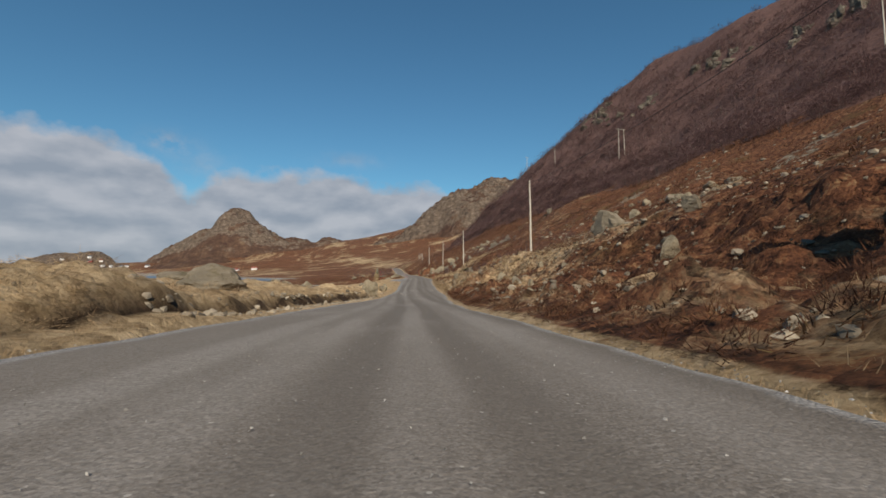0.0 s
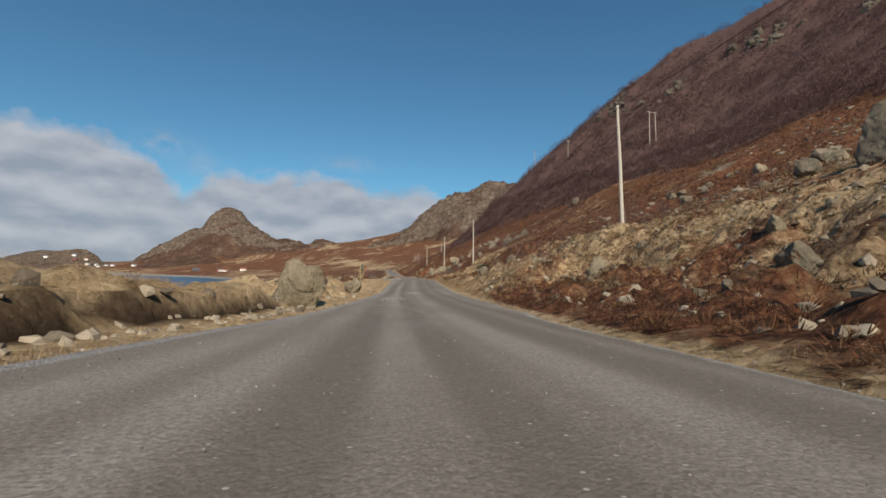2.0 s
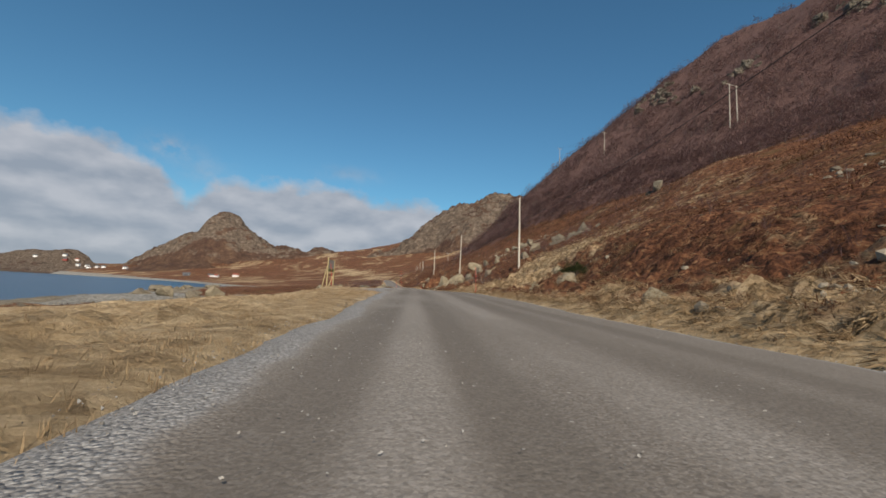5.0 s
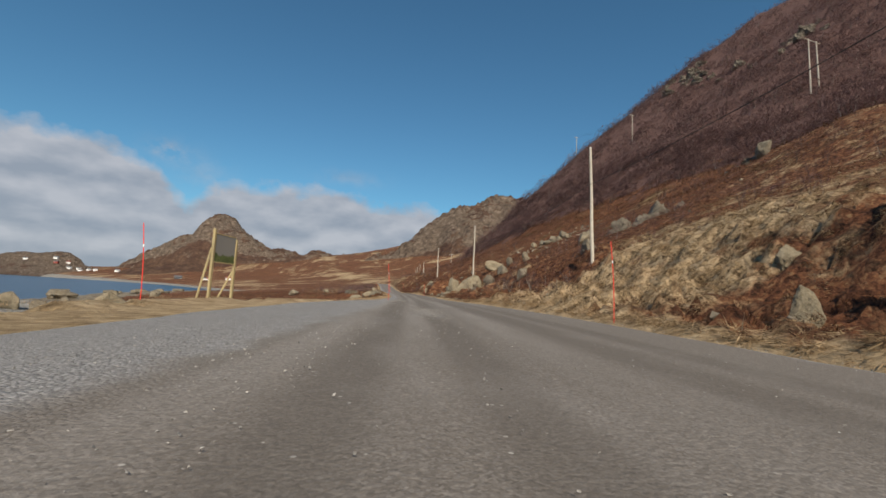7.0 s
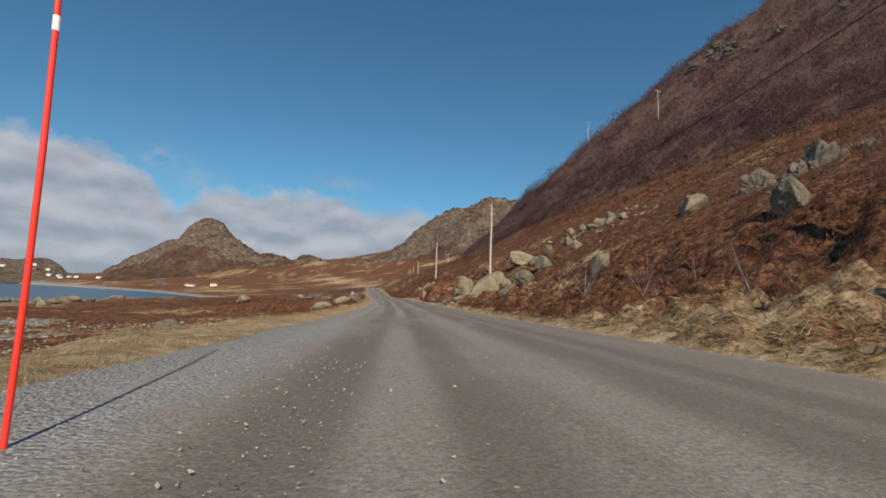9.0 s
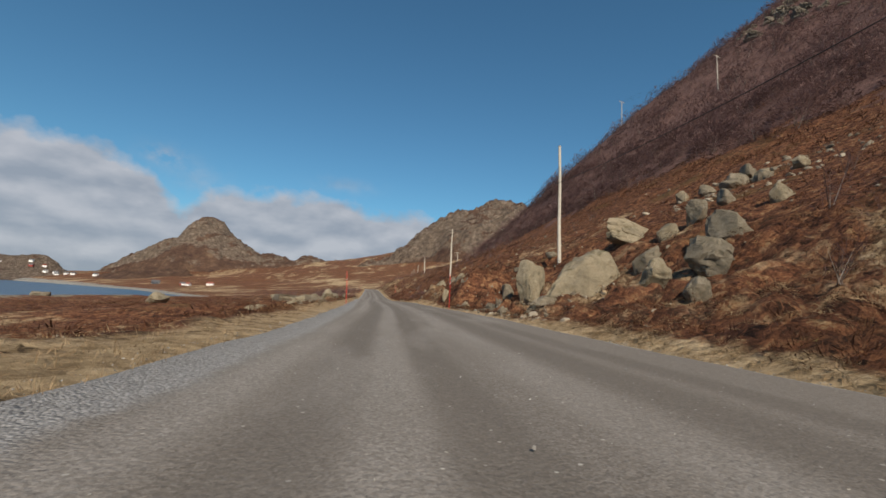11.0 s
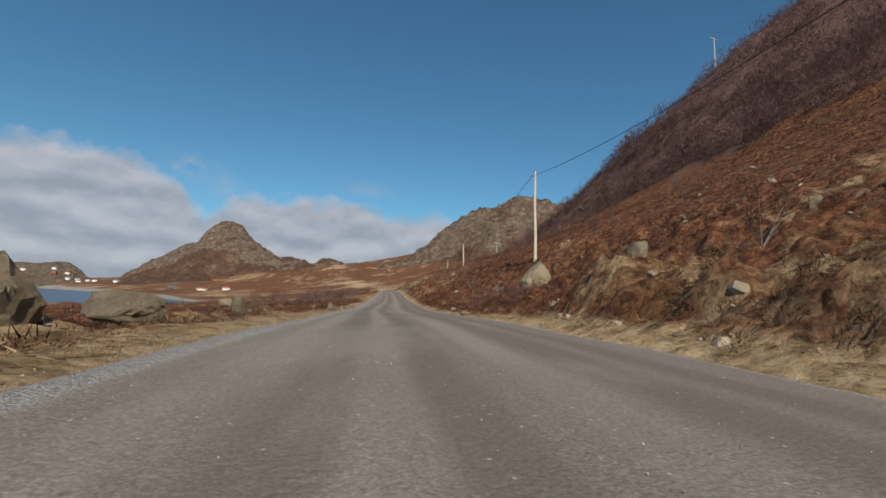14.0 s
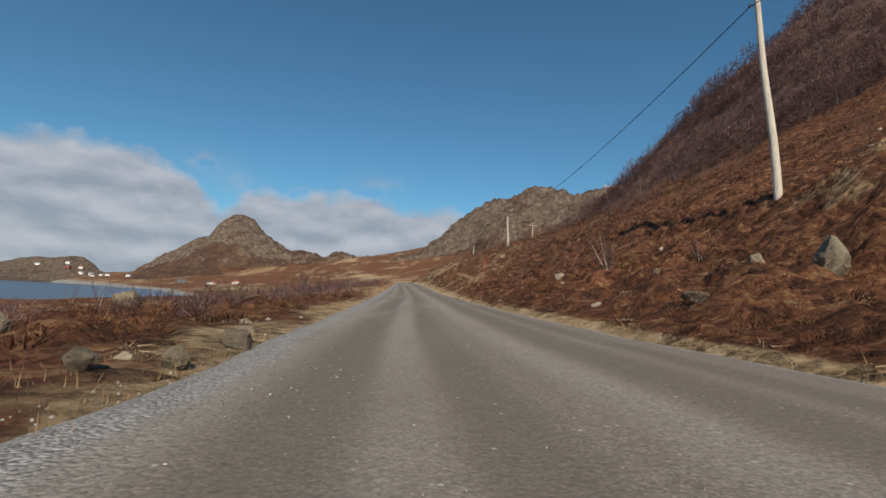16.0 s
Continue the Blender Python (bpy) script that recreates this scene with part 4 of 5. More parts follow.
for k in range(66):
    # broken crags along the ridge above the wood
    cx, cy = ((120, 262), (141, 190), (123, 216), (47, 149.5), (124, 280), (140, 130))[k % 6]
    spread = 1.6 if cx < 60 else 7.0
    x, y = cx + rng.normal(0, spread * 0.6), cy + rng.normal(0, spread)
    w = rng.uniform(0.35, 0.95) * spread
    set_boulder(x, y, w, w * rng.uniform(0.35, 0.7), CRAGS[k * 5 % 6], "weathered grey crag on the wooded ridge", "crags on the ridge", "crag", sink=0.3)

for k in range(15):
    # broken rock standing out of the cut bank
    y = rng.uniform(178.8, 182.0) if k < 6 else rng.uniform(167.5, 175.5)
    x = float(road_right(np.array(y))) + (rng.uniform(0.8, 2.6) if k < 6 else rng.uniform(1.4, 3.6))
    w = rng.uniform(0.4, 0.75)
    set_boulder(x, y, w, w * rng.uniform(0.6, 0.95), CRAGS[k % 6] if k % 3 else SHAPES[k % 12], "broken grey rock jutting from the roadside bank", "rocks in the cut bank", sink=0.4)


def scatter(shape, spots, sizes, seed, squash=(0.6, 1.0)):
    """Copies of a small solid, turned and scaled, joined into arrays of vertices and triangles."""
    base_v, base_f = shape
    r = np.random.default_rng(seed)
    n, k = len(spots), len(base_v)
    q = r.normal(size=(n, 4))
    q /= np.linalg.norm(q, axis=1)[:, None]
    w, x, y, z = q.T
    rot = np.stack([1 - 2 * (y * y + z * z), 2 * (x * y - z * w), 2 * (x * z + y * w), 2 * (x * y + z * w), 1 - 2 * (x * x + z * z), 2 * (y * z - x * w),
                    2 * (x * z - y * w), 2 * (y * z + x * w), 1 - 2 * (x * x + y * y)], 1).reshape(n, 3, 3)
    local = base_v[None] * (sizes[:, None, None] * r.uniform(0.65, 1.25, (n, 1, 3)))
    v = np.einsum("nij,nkj->nki", rot, local)
    v[:, :, 2] *= r.uniform(*squash, n)[:, None]
    v += spots[:, None, :]
    f = base_f[None] + (np.arange(n) * k)[:, None, None]
    return v.reshape(-1, 3), f.reshape(-1, 3)


def small_solid(seed, detail=1):
    bm = bmesh.new()
    bmesh.ops.create_icosphere(bm, subdivisions=detail, radius=0.5)
    r = random.Random(seed)
    for v in bm.verts:
        v.co *= r.uniform(0.62, 1.15)
    v = np.array([p.co[:] for p in bm.verts])
    f = np.array([[p.index for p in face.verts] for face in bm.faces])
    bm.free()
    return v, f


def stone_stuff_material(name, dark, light):
    m = Nodes(name, 0.9, specular=0.25)
    c = m.ramp(m.island(), (0.0, dark), (1.0, light))
    c = m.mix(m.math("MULTIPLY", m.step(0.45, 0.65, m.noise(14, 6, 0.7)), 0.55), c, m.mix(0.5, c, (0.06, 0.055, 0.045)))
    m.bump(m.noise(30, 7, 0.7), 0.5, 0.02)
    return m.color(c)


SCREE = stone_stuff_material("talus_stone", (0.11, 0.09, 0.066), (0.36, 0.31, 0.235))
GRIT = stone_stuff_material("road_grit", (0.14, 0.134, 0.126), (0.46, 0.44, 0.41))


def stuff(name, arrays, material, label, category, round_faces=False):
    v = np.concatenate([a[0] for a in arrays])
    shift = np.cumsum([0] + [len(a[0]) for a in arrays[:-1]])
    f = np.concatenate([a[1] + s for a, s in zip(arrays, shift)])
    tone = np.concatenate([a[2] if len(a) > 2 else np.full(len(a[0]), 0.5) for a in arrays])
    ob = tagged(new(name, fast_mesh(name, v, f, {"tone": tone}, round_faces)), label, category, kind="stuff")
    ob.data.materials.append(material)
    return ob


def on_ground(x, y, lift=0.0):
    return np.stack([x, y, ground_z(x, y) + lift], 1)


# loose stones over the talus, the foot of the turf bank, the shingle beach and the hillside
r = np.random.default_rng(8)
pieces = []


def strew(n, y0, y1, d0, d1, side, s0, s1, seed, clump=None, power=1.6):
    y = r.uniform(y0, y1, n)
    d = d0 + (d1 - d0) * r.uniform(0, 1, n) ** power
    x = road_right(y) + d if side > 0 else road_left(y) - d
    if clump is not None:
        keep = fbm(x / 5, y / 5, 3, 91) > clump + r.normal(0, 0.15, n)
        x, y = x[keep], y[keep]
    size = s0 + (s1 - s0) * r.uniform(0, 1, len(x)) ** 2.5
    for k in range(3):
        pieces.append(scatter(small_solid(seed * 3 + k), on_ground(x[k::3], y[k::3], size[k::3] * -0.04), size[k::3], seed * 3 + k))


strew(8500, -8, 74, 1.2, 50, 1, 0.10, 0.46, 1, -0.2, 1.2)
strew(240, 161, 178, 0.15, 4.5, 1, 0.08, 0.36, 15, None, 1.3)
strew(800, 20, 96, 20, 62, 1, 0.3, 1.2, 2, -0.05, 1.0)
strew(500, 4, 42, 0.3, 1.5, -1, 0.08, 0.36, 3)
strew(260, 44, 66, 0.5, 7, -1, 0.08, 0.4, 4)
strew(420, 74, 135, 1.0, 30, 1, 0.1, 0.5, 5, 0.15)
strew(800, 136, 236, 0.6, 34, 1, 0.1, 0.6, 6, 0.05)
strew(3600, 120, 166, 7, 34, -1, 0.12, 0.42, 7, None, 1.0)
strew(300, 150, 240, 0.3, 20, -1, 0.08, 0.45, 9, 0.1)
strew(260, 172, 188, 20, 34, 1, 0.25, 0.9, 10, -0.1, 1.0)
stuff("loose_stones", pieces, SCREE, "loose grey stones strewn through the heath", "stones")

# grit lying loose on the road and its shoulders
pieces = []


def grit(n, y0, y1, where, s0, s1, seed):
    y = r.uniform(y0, y1, n)
    xl, xr = road_left(y), road_right(y)
    if where == "left":
        x = xl + np.abs(r.normal(0, 0.55, n)) - 0.15
    elif where == "right":
        x = xr - np.abs(r.normal(0, 0.55, n)) + 0.15
    elif where == "lay":
        x = xl + (spline(y, ROAD_Y, ROAD_R) - 5.5 - xl) * r.uniform(0, 1, n)
    else:
        x = xl + (xr - xl) * r.uniform(0, 1, n)
    half = np.clip((xr - xl) / 2, 1, None)
    z = road_z(y) + 0.05 * (1 - ((x - (xl + xr) / 2) / half) ** 2) - lay_drop(x, y)
    size = s0 + (s1 - s0) * r.uniform(0, 1, n) ** 1.9
    pieces.append(scatter((CHIP_V, CHIP_F), np.stack([x, y, z + size * 0.1], 1), size, seed))


CHIP_V = np.array([(.5, 0.05, 0), (-.1, .45, 0.05), (-.45, -.2, 0), (0.1, 0.05, .38), (-0.05, -0.4, -.3)])
CHIP_F = np.array([(0, 1, 3), (1, 2, 3), (2, 0, 3), (1, 0, 4), (2, 1, 4), (0, 2, 4)])
grit(11000, -6, 235, "left", 0.010, 0.028, 11)
grit(6000, -6, 235, "right", 0.010, 0.030, 12)
grit(17000, -6, 235, "all", 0.007, 0.023, 13)
grit(9000, 88, 122, "lay", 0.010, 0.024, 14)
for x0, y0, wide, deep, n, seed in HOLLOWS:
    # loose stones gathered in shallow hollows of the road
    x, y = x0 + r.normal(0, wide, n), y0 + r.normal(0, deep, n)
    size = 0.008 + 0.017 * r.uniform(0, 1, n) ** 2
    xl, xr = road_left(y), road_right(y)
    z = road_z(y) + 0.05 * (1 - ((x - (xl + xr) / 2) / np.clip((xr - xl) / 2, 1, None)) ** 2) - lay_drop(x, y) - 0.008
    pieces.append(scatter((CHIP_V, CHIP_F), np.stack([x, y, z + size * 0.1], 1), size, seed))
stuff("loose_grit", pieces, GRIT, "loose angular grit on the gravel road", "gravel")

# ---- plants ----


def plant_material(name, stops, rough=0.85, noise_scale=1.3, shade=0.35, clear=0.4, own=0.0):
    m = Nodes(name, rough, specular=0.15)
    mark = m.island() if not own else m.math("MULTIPLY_ADD", m.attr("tone"), own, m.math("MULTIPLY", m.island(), 1 - own))
    c = m.ramp(mark, *stops)
    c = m.mix(m.math("MULTIPLY", m.step(0.4, 0.7, m.noise(noise_scale, 4)), shade), c, stops[0][1])
    m.color(c)
    # thin stalks let light through to their far side
    through_light = m.n.new("ShaderNodeBsdfTranslucent")
    m.l.new(c, through_light.inputs["Color"])
    blend = m.n.new("ShaderNodeMixShader")
    blend.inputs[0].default_value = clear
    m.l.new(m.bsdf.outputs[0], blend.inputs[1])
    m.l.new(through_light.outputs[0], blend.inputs[2])
    m.l.new(blend.outputs[0], m.n["Material Output"].inputs["Surface"])
    return m.mat


DRY_GRASS = plant_material("dry_grass", ((0.0, (0.10, 0.063, 0.035)), (0.3, (0.33, 0.23, 0.128)), (0.75, (0.56, 0.415, 0.25)), (1.0, (0.70, 0.55, 0.355))), 0.85, 2.0, 0.7, own=0.62)
HEATHER = plant_material("brown_heather", ((0.0, (0.025, 0.014, 0.010)), (0.35, (0.095, 0.044, 0.026)), (0.7, (0.20, 0.09, 0.047)), (0.9, (0.27, 0.16, 0.082)), (1.0, (0.115, 0.10, 0.04))), 0.9, 1.1, 0.7, own=0.68)
TWIGS = plant_material("bare_twigs", ((0.0, (0.08, 0.047, 0.045)), (0.5, (0.19, 0.115, 0.107)), (0.9, (0.28, 0.182, 0.165)), (1.0, (0.37, 0.27, 0.235))), 0.9, 0.35, 0.5, own=0.75)
BARK = plant_material("pale_birch_bark", ((0.0, (0.09, 0.065, 0.052)), (0.8, (0.17, 0.13, 0.105)), (1.0, (0.36, 0.32, 0.28))), 0.8, 6, clear=0.0)


def pick(n, y0, y1, d0, d1, side, want, seed, power=1.6, not_near=None):
    """Places beside the road where dry grass (want = 1) or heather (want = 0) grows."""
    q = np.random.default_rng(seed)
    y = q.uniform(y0, y1, n)
    d = d0 + (d1 - d0) * q.uniform(0, 1, n) ** power
    x = road_right(y) + d if side > 0 else road_left(y) - d
    gl, gr = road_left(y) - x, x - road_right(y)
    s = straw_share(x, y, gl, gr) + 0.55 * (fbm(x / 1.3, y / 1.3, 2, 95))
    keep = s > 0.5 + q.normal(0, 0.12, n) if want else s < 0.52 + q.normal(0, 0.15, n)
    share = gl / np.clip(road_left(y) - np.interp(y, SHORE_Y, SHORE_X), 20, None)
    keep &= share < 0.8
    keep &= ~((side < 0) & (y > 3) & (y < 42) & (gl > 0.7) & (gl < 1.35))
    keep &= ~((side < 0) & (y > 119) & (y < 164) & (gl > 6) & (share < 0.85))
    return x[keep], y[keep]


def short_grass(x, y, blades, length, width, seed):
    """Low matted grass: single thin blades leaning out of each tuft."""
    q = np.random.default_rng(seed)
    m = len(x) * blades
    size = np.repeat(q.uniform(0.55, 1.3, len(x)), blades)
    comb = np.repeat(q.uniform(0, 6.28, len(x)), blades)
    turn = comb + q.normal(0, 1.5, m)
    reach = size * length * q.uniform(0.5, 1.15, m)
    up = np.clip(q.normal(0.55, 0.3, m), 0.08, 1.0)
    spread = 0.11 * size
    bx, by = np.repeat(x, blades) + q.normal(0, 1, m) * spread, np.repeat(y, blades) + q.normal(0, 1, m) * spread
    bz = np.repeat(ground_z(x, y), blades) - 0.015
    out = np.sqrt(1 - up * up)
    tip = np.stack([bx + np.cos(turn) * reach * out, by + np.sin(turn) * reach * out, bz + reach * up], 1)
    base = np.stack([bx, by, bz], 1)
    side = np.stack([-np.sin(turn), np.cos(turn), turn * 0], 1) * (width * q.uniform(0.6, 1.3, m))[:, None]
    v = np.stack([base - side, base + side, tip], 1).reshape(-1, 3)
    return v, np.arange(m * 3).reshape(-1, 3)


def fur(x, y, radius, height, stalks, length, width, stand, seed, swell=1.0, pale=0.0):
    """Slivers growing out of mounds at x, y: hanging over them (stand near 0) or bristling (near 1)."""
    q = np.random.default_rng(seed)
    m = len(x) * stalks
    size = np.repeat(q.uniform(0.55, 1.4, len(x)) * swell, stalks)
    turn, up = q.uniform(0, 6.28, m), q.uniform(0.0, 1.0, m)
    flat = np.sqrt(1 - up * up)
    step = 0.3
    fall_x, fall_y = (ground_z(x + step, y) - ground_z(x - step, y)) / (2 * step), (ground_z(x, y + step) - ground_z(x, y - step)) / (2 * step)
    ox, oy = np.cos(turn) * flat * radius * size, np.sin(turn) * flat * radius * size
    px, py = np.repeat(x, stalks) + ox, np.repeat(y, stalks) + oy
    pz = np.repeat(ground_z(x, y), stalks) + ox * np.repeat(fall_x, stalks) + oy * np.repeat(fall_y, stalks) + up * height * size - 0.1 * length
    comb = turn + q.normal(0, 0.5, m)
    grow = np.stack([np.cos(comb) * (flat + 0.35), np.sin(comb) * (flat + 0.35), stand * (0.35 + up) - (1 - stand) * (0.9 - 0.8 * up)], 1) + q.normal(0, 0.22, (m, 3))
    grow /= np.linalg.norm(grow, axis=1)[:, None]
    base = np.stack([px, py, pz], 1)
    side = np.stack([-np.sin(comb), np.cos(comb), q.normal(0, 0.4, m)], 1) * (width * q.uniform(0.6, 1.4, m))[:, None]
    tip = base + grow * (length * size * q.uniform(0.5, 1.3, m))[:, None]
    v = np.stack([base - side, base + side, tip], 1).reshape(-1, 3)
    return v, np.arange(m * 3).reshape(-1, 3), np.repeat(pale + (1 - pale) * q.uniform(0, 1, len(x)), stalks * 3)


grass = []
for n, y0, y1, d0, d1, side, blades, length, width, power, seed in (
        (6500, -4, 236, -0.15, 4, 1, 16, 0.12, 0.0042, 1.6, 1), (7000, -4, 236, -0.15, 5, -1, 16, 0.12, 0.0042, 1.6, 2),
        (1500, 236, 330, 0, 22, 1, 10, 0.35, 0.025, 1.3, 5), (1200, 236, 330, 0, 14, -1, 10, 0.35, 0.025, 1.3, 6)):
    x, y = pick(n, y0, y1, d0, d1, side, 1, seed, power)
    grass.append(short_grass(x, y, blades, length, width, seed))
for n, y0, y1, d0, d1, side, radius, height, stalks, length, width, seed in (
        (5800, 41, 140, 0.35, 14, 1, 0.22, 0.16, 58, 0.26, 0.0085, 111), (2400, -4, 42, 0.85, 8, -1, 0.2, 0.1, 60, 0.14, 0.0036, 112), (3000, 41, 135, 0.3, 10, -1, 0.2, 0.1, 56, 0.12, 0.003, 113),
        (800, -4, 41, 0.25, 3, 1, 0.12, 0.07, 30, 0.10, 0.004, 114), (900, 135, 236, 0.3, 4, -1, 0.14, 0.07, 34, 0.12, 0.005, 115), (1800, 140, 236, 0.2, 5, 1, 0.17, 0.1, 46, 0.18, 0.006, 116),
        (1600, 41, 140, 12, 42, 1, 0.42, 0.28, 40, 0.35, 0.016, 117)):
    x, y = pick(n, y0, y1, d0, d1, side, 1, seed, 1.2)
    grass.append(fur(x, y, radius, height, stalks, length, width, 0.25, seed, 1.0, 0.4 if side < 0 else 0.0))
stuff("dry_grass", grass, DRY_GRASS, "bleached dry straw grass in tufts", "grass")

heath = []
for n, y0, y1, d0, d1, side, radius, height, stalks, length, width, seed in (
        (9000, -6, 236, 0.35, 11, 1, 0.26, 0.16, 46, 0.15, 0.0075, 121), (5500, -6, 236, 9, 40, 1, 0.5, 0.24, 20, 0.22, 0.018, 122), (5500, -6, 236, 0.6, 12, -1, 0.24, 0.14, 36, 0.13, 0.008, 123),
        (4500, 20, 290, 10, 46, -1, 0.5, 0.16, 24, 0.2, 0.016, 124), (2500, 236, 330, 0.6, 30, 1, 0.5, 0.26, 20, 0.25, 0.022, 125), (3000, -6, 236, 34, 66, 1, 0.8, 0.4, 14, 0.4, 0.035, 126)):
    x, y = pick(n, y0, y1, d0, d1, side, 0, seed, 1.2)
    heath.append(fur(x, y, radius, height, stalks, length, width, 0.85, seed))
stuff("heather", heath, HEATHER, "low rust-brown winter heather", "heather")


def thicket(x, y, tall, twigs, seed, twig_w):
    """Bare birches: leaning stems that fork into limbs, with a haze of fine twigs. Returns stems, twigs."""
    q = np.random.default_rng(seed)
    n = len(x)
    root = np.stack([x, y, ground_z(x, y) - 0.1], 1)
    height = tall * q.uniform(0.6, 1.25, n)
    # three stems a tree, as thin three-sided spikes
    k = 3
    a = np.repeat(q.uniform(0, 6.28, n), k) + np.tile(np.arange(k) * 2.1, n) + q.normal(0, 0.4, n * k)
    spread = q.uniform(0.12, 0.42, n * k)
    rr, hh = np.repeat(root, k, 0), np.repeat(height, k) * q.uniform(0.75, 1.0, n * k)
    top = rr + np.stack([np.cos(a) * spread * hh, np.sin(a) * spread * hh, hh * 0.95], 1)
    mid = rr + (top - rr) * 0.5 + np.stack([np.cos(a + 1.5), np.sin(a + 1.5), a * 0], 1) * (0.06 * hh)[:, None]
    thick = hh * 0.014
    ring = [np.stack([np.cos(a * 0 + t), np.sin(a * 0 + t), a * 0], 1) for t in (0.3, 2.4, 4.5)]
    v = np.stack([rr + o * thick[:, None] for o in ring] + [top], 1)
    f = np.array([(0, 1, 3), (1, 2, 3), (2, 0, 3)])[None] + (np.arange(n * k) * 4)[:, None, None]
    stems = v.reshape(-1, 3), f.reshape(-1, 3)
    # twigs leave the stems outwards and upwards
    m = n * k * twigs
    along = q.uniform(0.3, 1.0, m)
    i = np.repeat(np.arange(n * k), twigs)
    low = along < 0.5
    start = np.where(low[:, None], rr[i] + (mid[i] - rr[i]) * (along * 2)[:, None], mid[i] + (top[i] - mid[i]) * (along * 2 - 1)[:, None])
    b = a[i] + q.normal(0, 1.2, m)
    reach = hh[i] * q.uniform(0.12, 0.36, m) * (1.15 - 0.6 * np.abs(along - 0.55))
    end = start + np.stack([np.cos(b) * reach, np.sin(b) * reach, reach * q.uniform(0.15, 1.1, m)], 1)
    w = np.stack([-np.sin(b), np.cos(b), q.normal(0, 0.5, m)], 1) * (twig_w * q.uniform(0.6, 1.4, m))[:, None]
    v = np.stack([start - w, start + w, end], 1).reshape(-1, 3)
    return stems, (v, np.arange(m * 3).reshape(-1, 3))


stems, haze = [], []
for n, lo, hi, tall, twigs, width, spray, seed in ((900, -3, 30, 3.6, 14, 0.04, 180, 51), (1800, 20, 110, 4.0, 5, 0.065, 76, 52), (1500, 90, 260, 4.3, 3, 0.09, 36, 53)):
    q = np.random.default_rng(seed)
    y = q.uniform(-25, 338, n * 2)
    x = forest_edge(y) + lo + (hi - lo) * q.uniform(0, 1, n * 2) ** 1.1
    keep = (fbm(x / 16, y / 16, 3, 97) > -0.55 + 0.75 * (lo > 80) * (fbm(x / 22, y / 13, 4, 77) > 0.2))
    x, y = x[keep][:n], y[keep][:n]
    a, b = thicket(x, y, tall, twigs, seed, width * 0.4)
    haze.append(fur(x, y, tall * 0.5, tall * 0.72, spray, tall * 0.17, width * 1.2, 0.6, seed, 0.5 + 0.75 * smooth(-0.35, 0.45, fbm(x / 8, y / 8, 2, 94))))
    # the wood closes up behind its edge
    y = q.uniform(-25, 338, n * 2)
    x = forest_edge(y) + max(lo, 2) + (hi - max(lo, 2)) * q.uniform(0, 1, n * 2)
    keep = fbm(x / 22, y / 13, 4, 77) < np.where(x > forest_edge(y) + 80, 0.15, 0.6)
    x, y = x[keep], y[keep]
    haze.append(fur(x, y, tall * 0.5, tall * 0.55, spray // 2, tall * 0.2, width * 1.2, 0.7, seed + 9, 0.5 + 0.75 * smooth(-0.35, 0.45, fbm(x / 8, y / 8, 2, 94))))
    stems.append(a)
    haze.append(b)
# low willow scrub nearer the road
for n, y0, y1, d0, d1, side, tall, seed in ((150, 236, 335, 2, 26, -1, 2.0, 61), (60, 48, 74, 4, 26, 1, 1.4, 62), (120, 118, 166, 5, 44, 1, 1.9, 63), (110, 205, 300, 7, 34, 1, 1.8, 64), (70, 74, 112, 8, 40, 1, 1.3, 65), (46, 205, 215, 1.6, 5.0, 1, 0.75, 66)):
    q = np.random.default_rng(seed)
    y = q.uniform(y0, y1, n)
    d = d0 + (d1 - d0) * q.uniform(0, 1, n)
    x = road_right(y) + d if side > 0 else road_left(y) - d
    keep = fbm(x / 7, y / 7, 3, 98) > -0.15
    a, b = thicket(x[keep], y[keep], tall, 34, seed, 0.006)
    stems.append(a)
    haze.append(b)
for n, y0, y1, d0, d1, side, radius, height, stalks, length, width, seed in (
        (260, 219, 305, 1.2, 13, -1, 0.7, 0.8, 70, 0.6, 0.009, 71), (26, 205, 215, 1.3, 4.5, 1, 0.45, 0.4, 150, 0.45, 0.004, 72), (170, 232, 330, 1.5, 22, 1, 0.7, 0.8, 50, 0.6, 0.009, 73),
        (150, 116, 160, 7, 42, 1, 0.8, 0.8, 60, 0.6, 0.008, 74), (40, 52, 76, 3, 16, 1, 0.5, 0.45, 90, 0.45, 0.006, 75)):
    q = np.random.default_rng(seed)
    y = q.uniform(y0, y1, n)
    d = d0 + (d1 - d0) * q.uniform(0, 1, n)
    x = road_right(y) + d if side > 0 else road_left(y) - d
    haze.append(fur(x, y, radius, height, stalks, length, width, 0.95, seed))
stuff("birch_wood_stems", stems, BARK, "pale leaning stems of bare birches", "birches")
stuff("birch_wood_twigs", haze, TWIGS, "purple-brown bare birch twigs on the hillside", "birches")


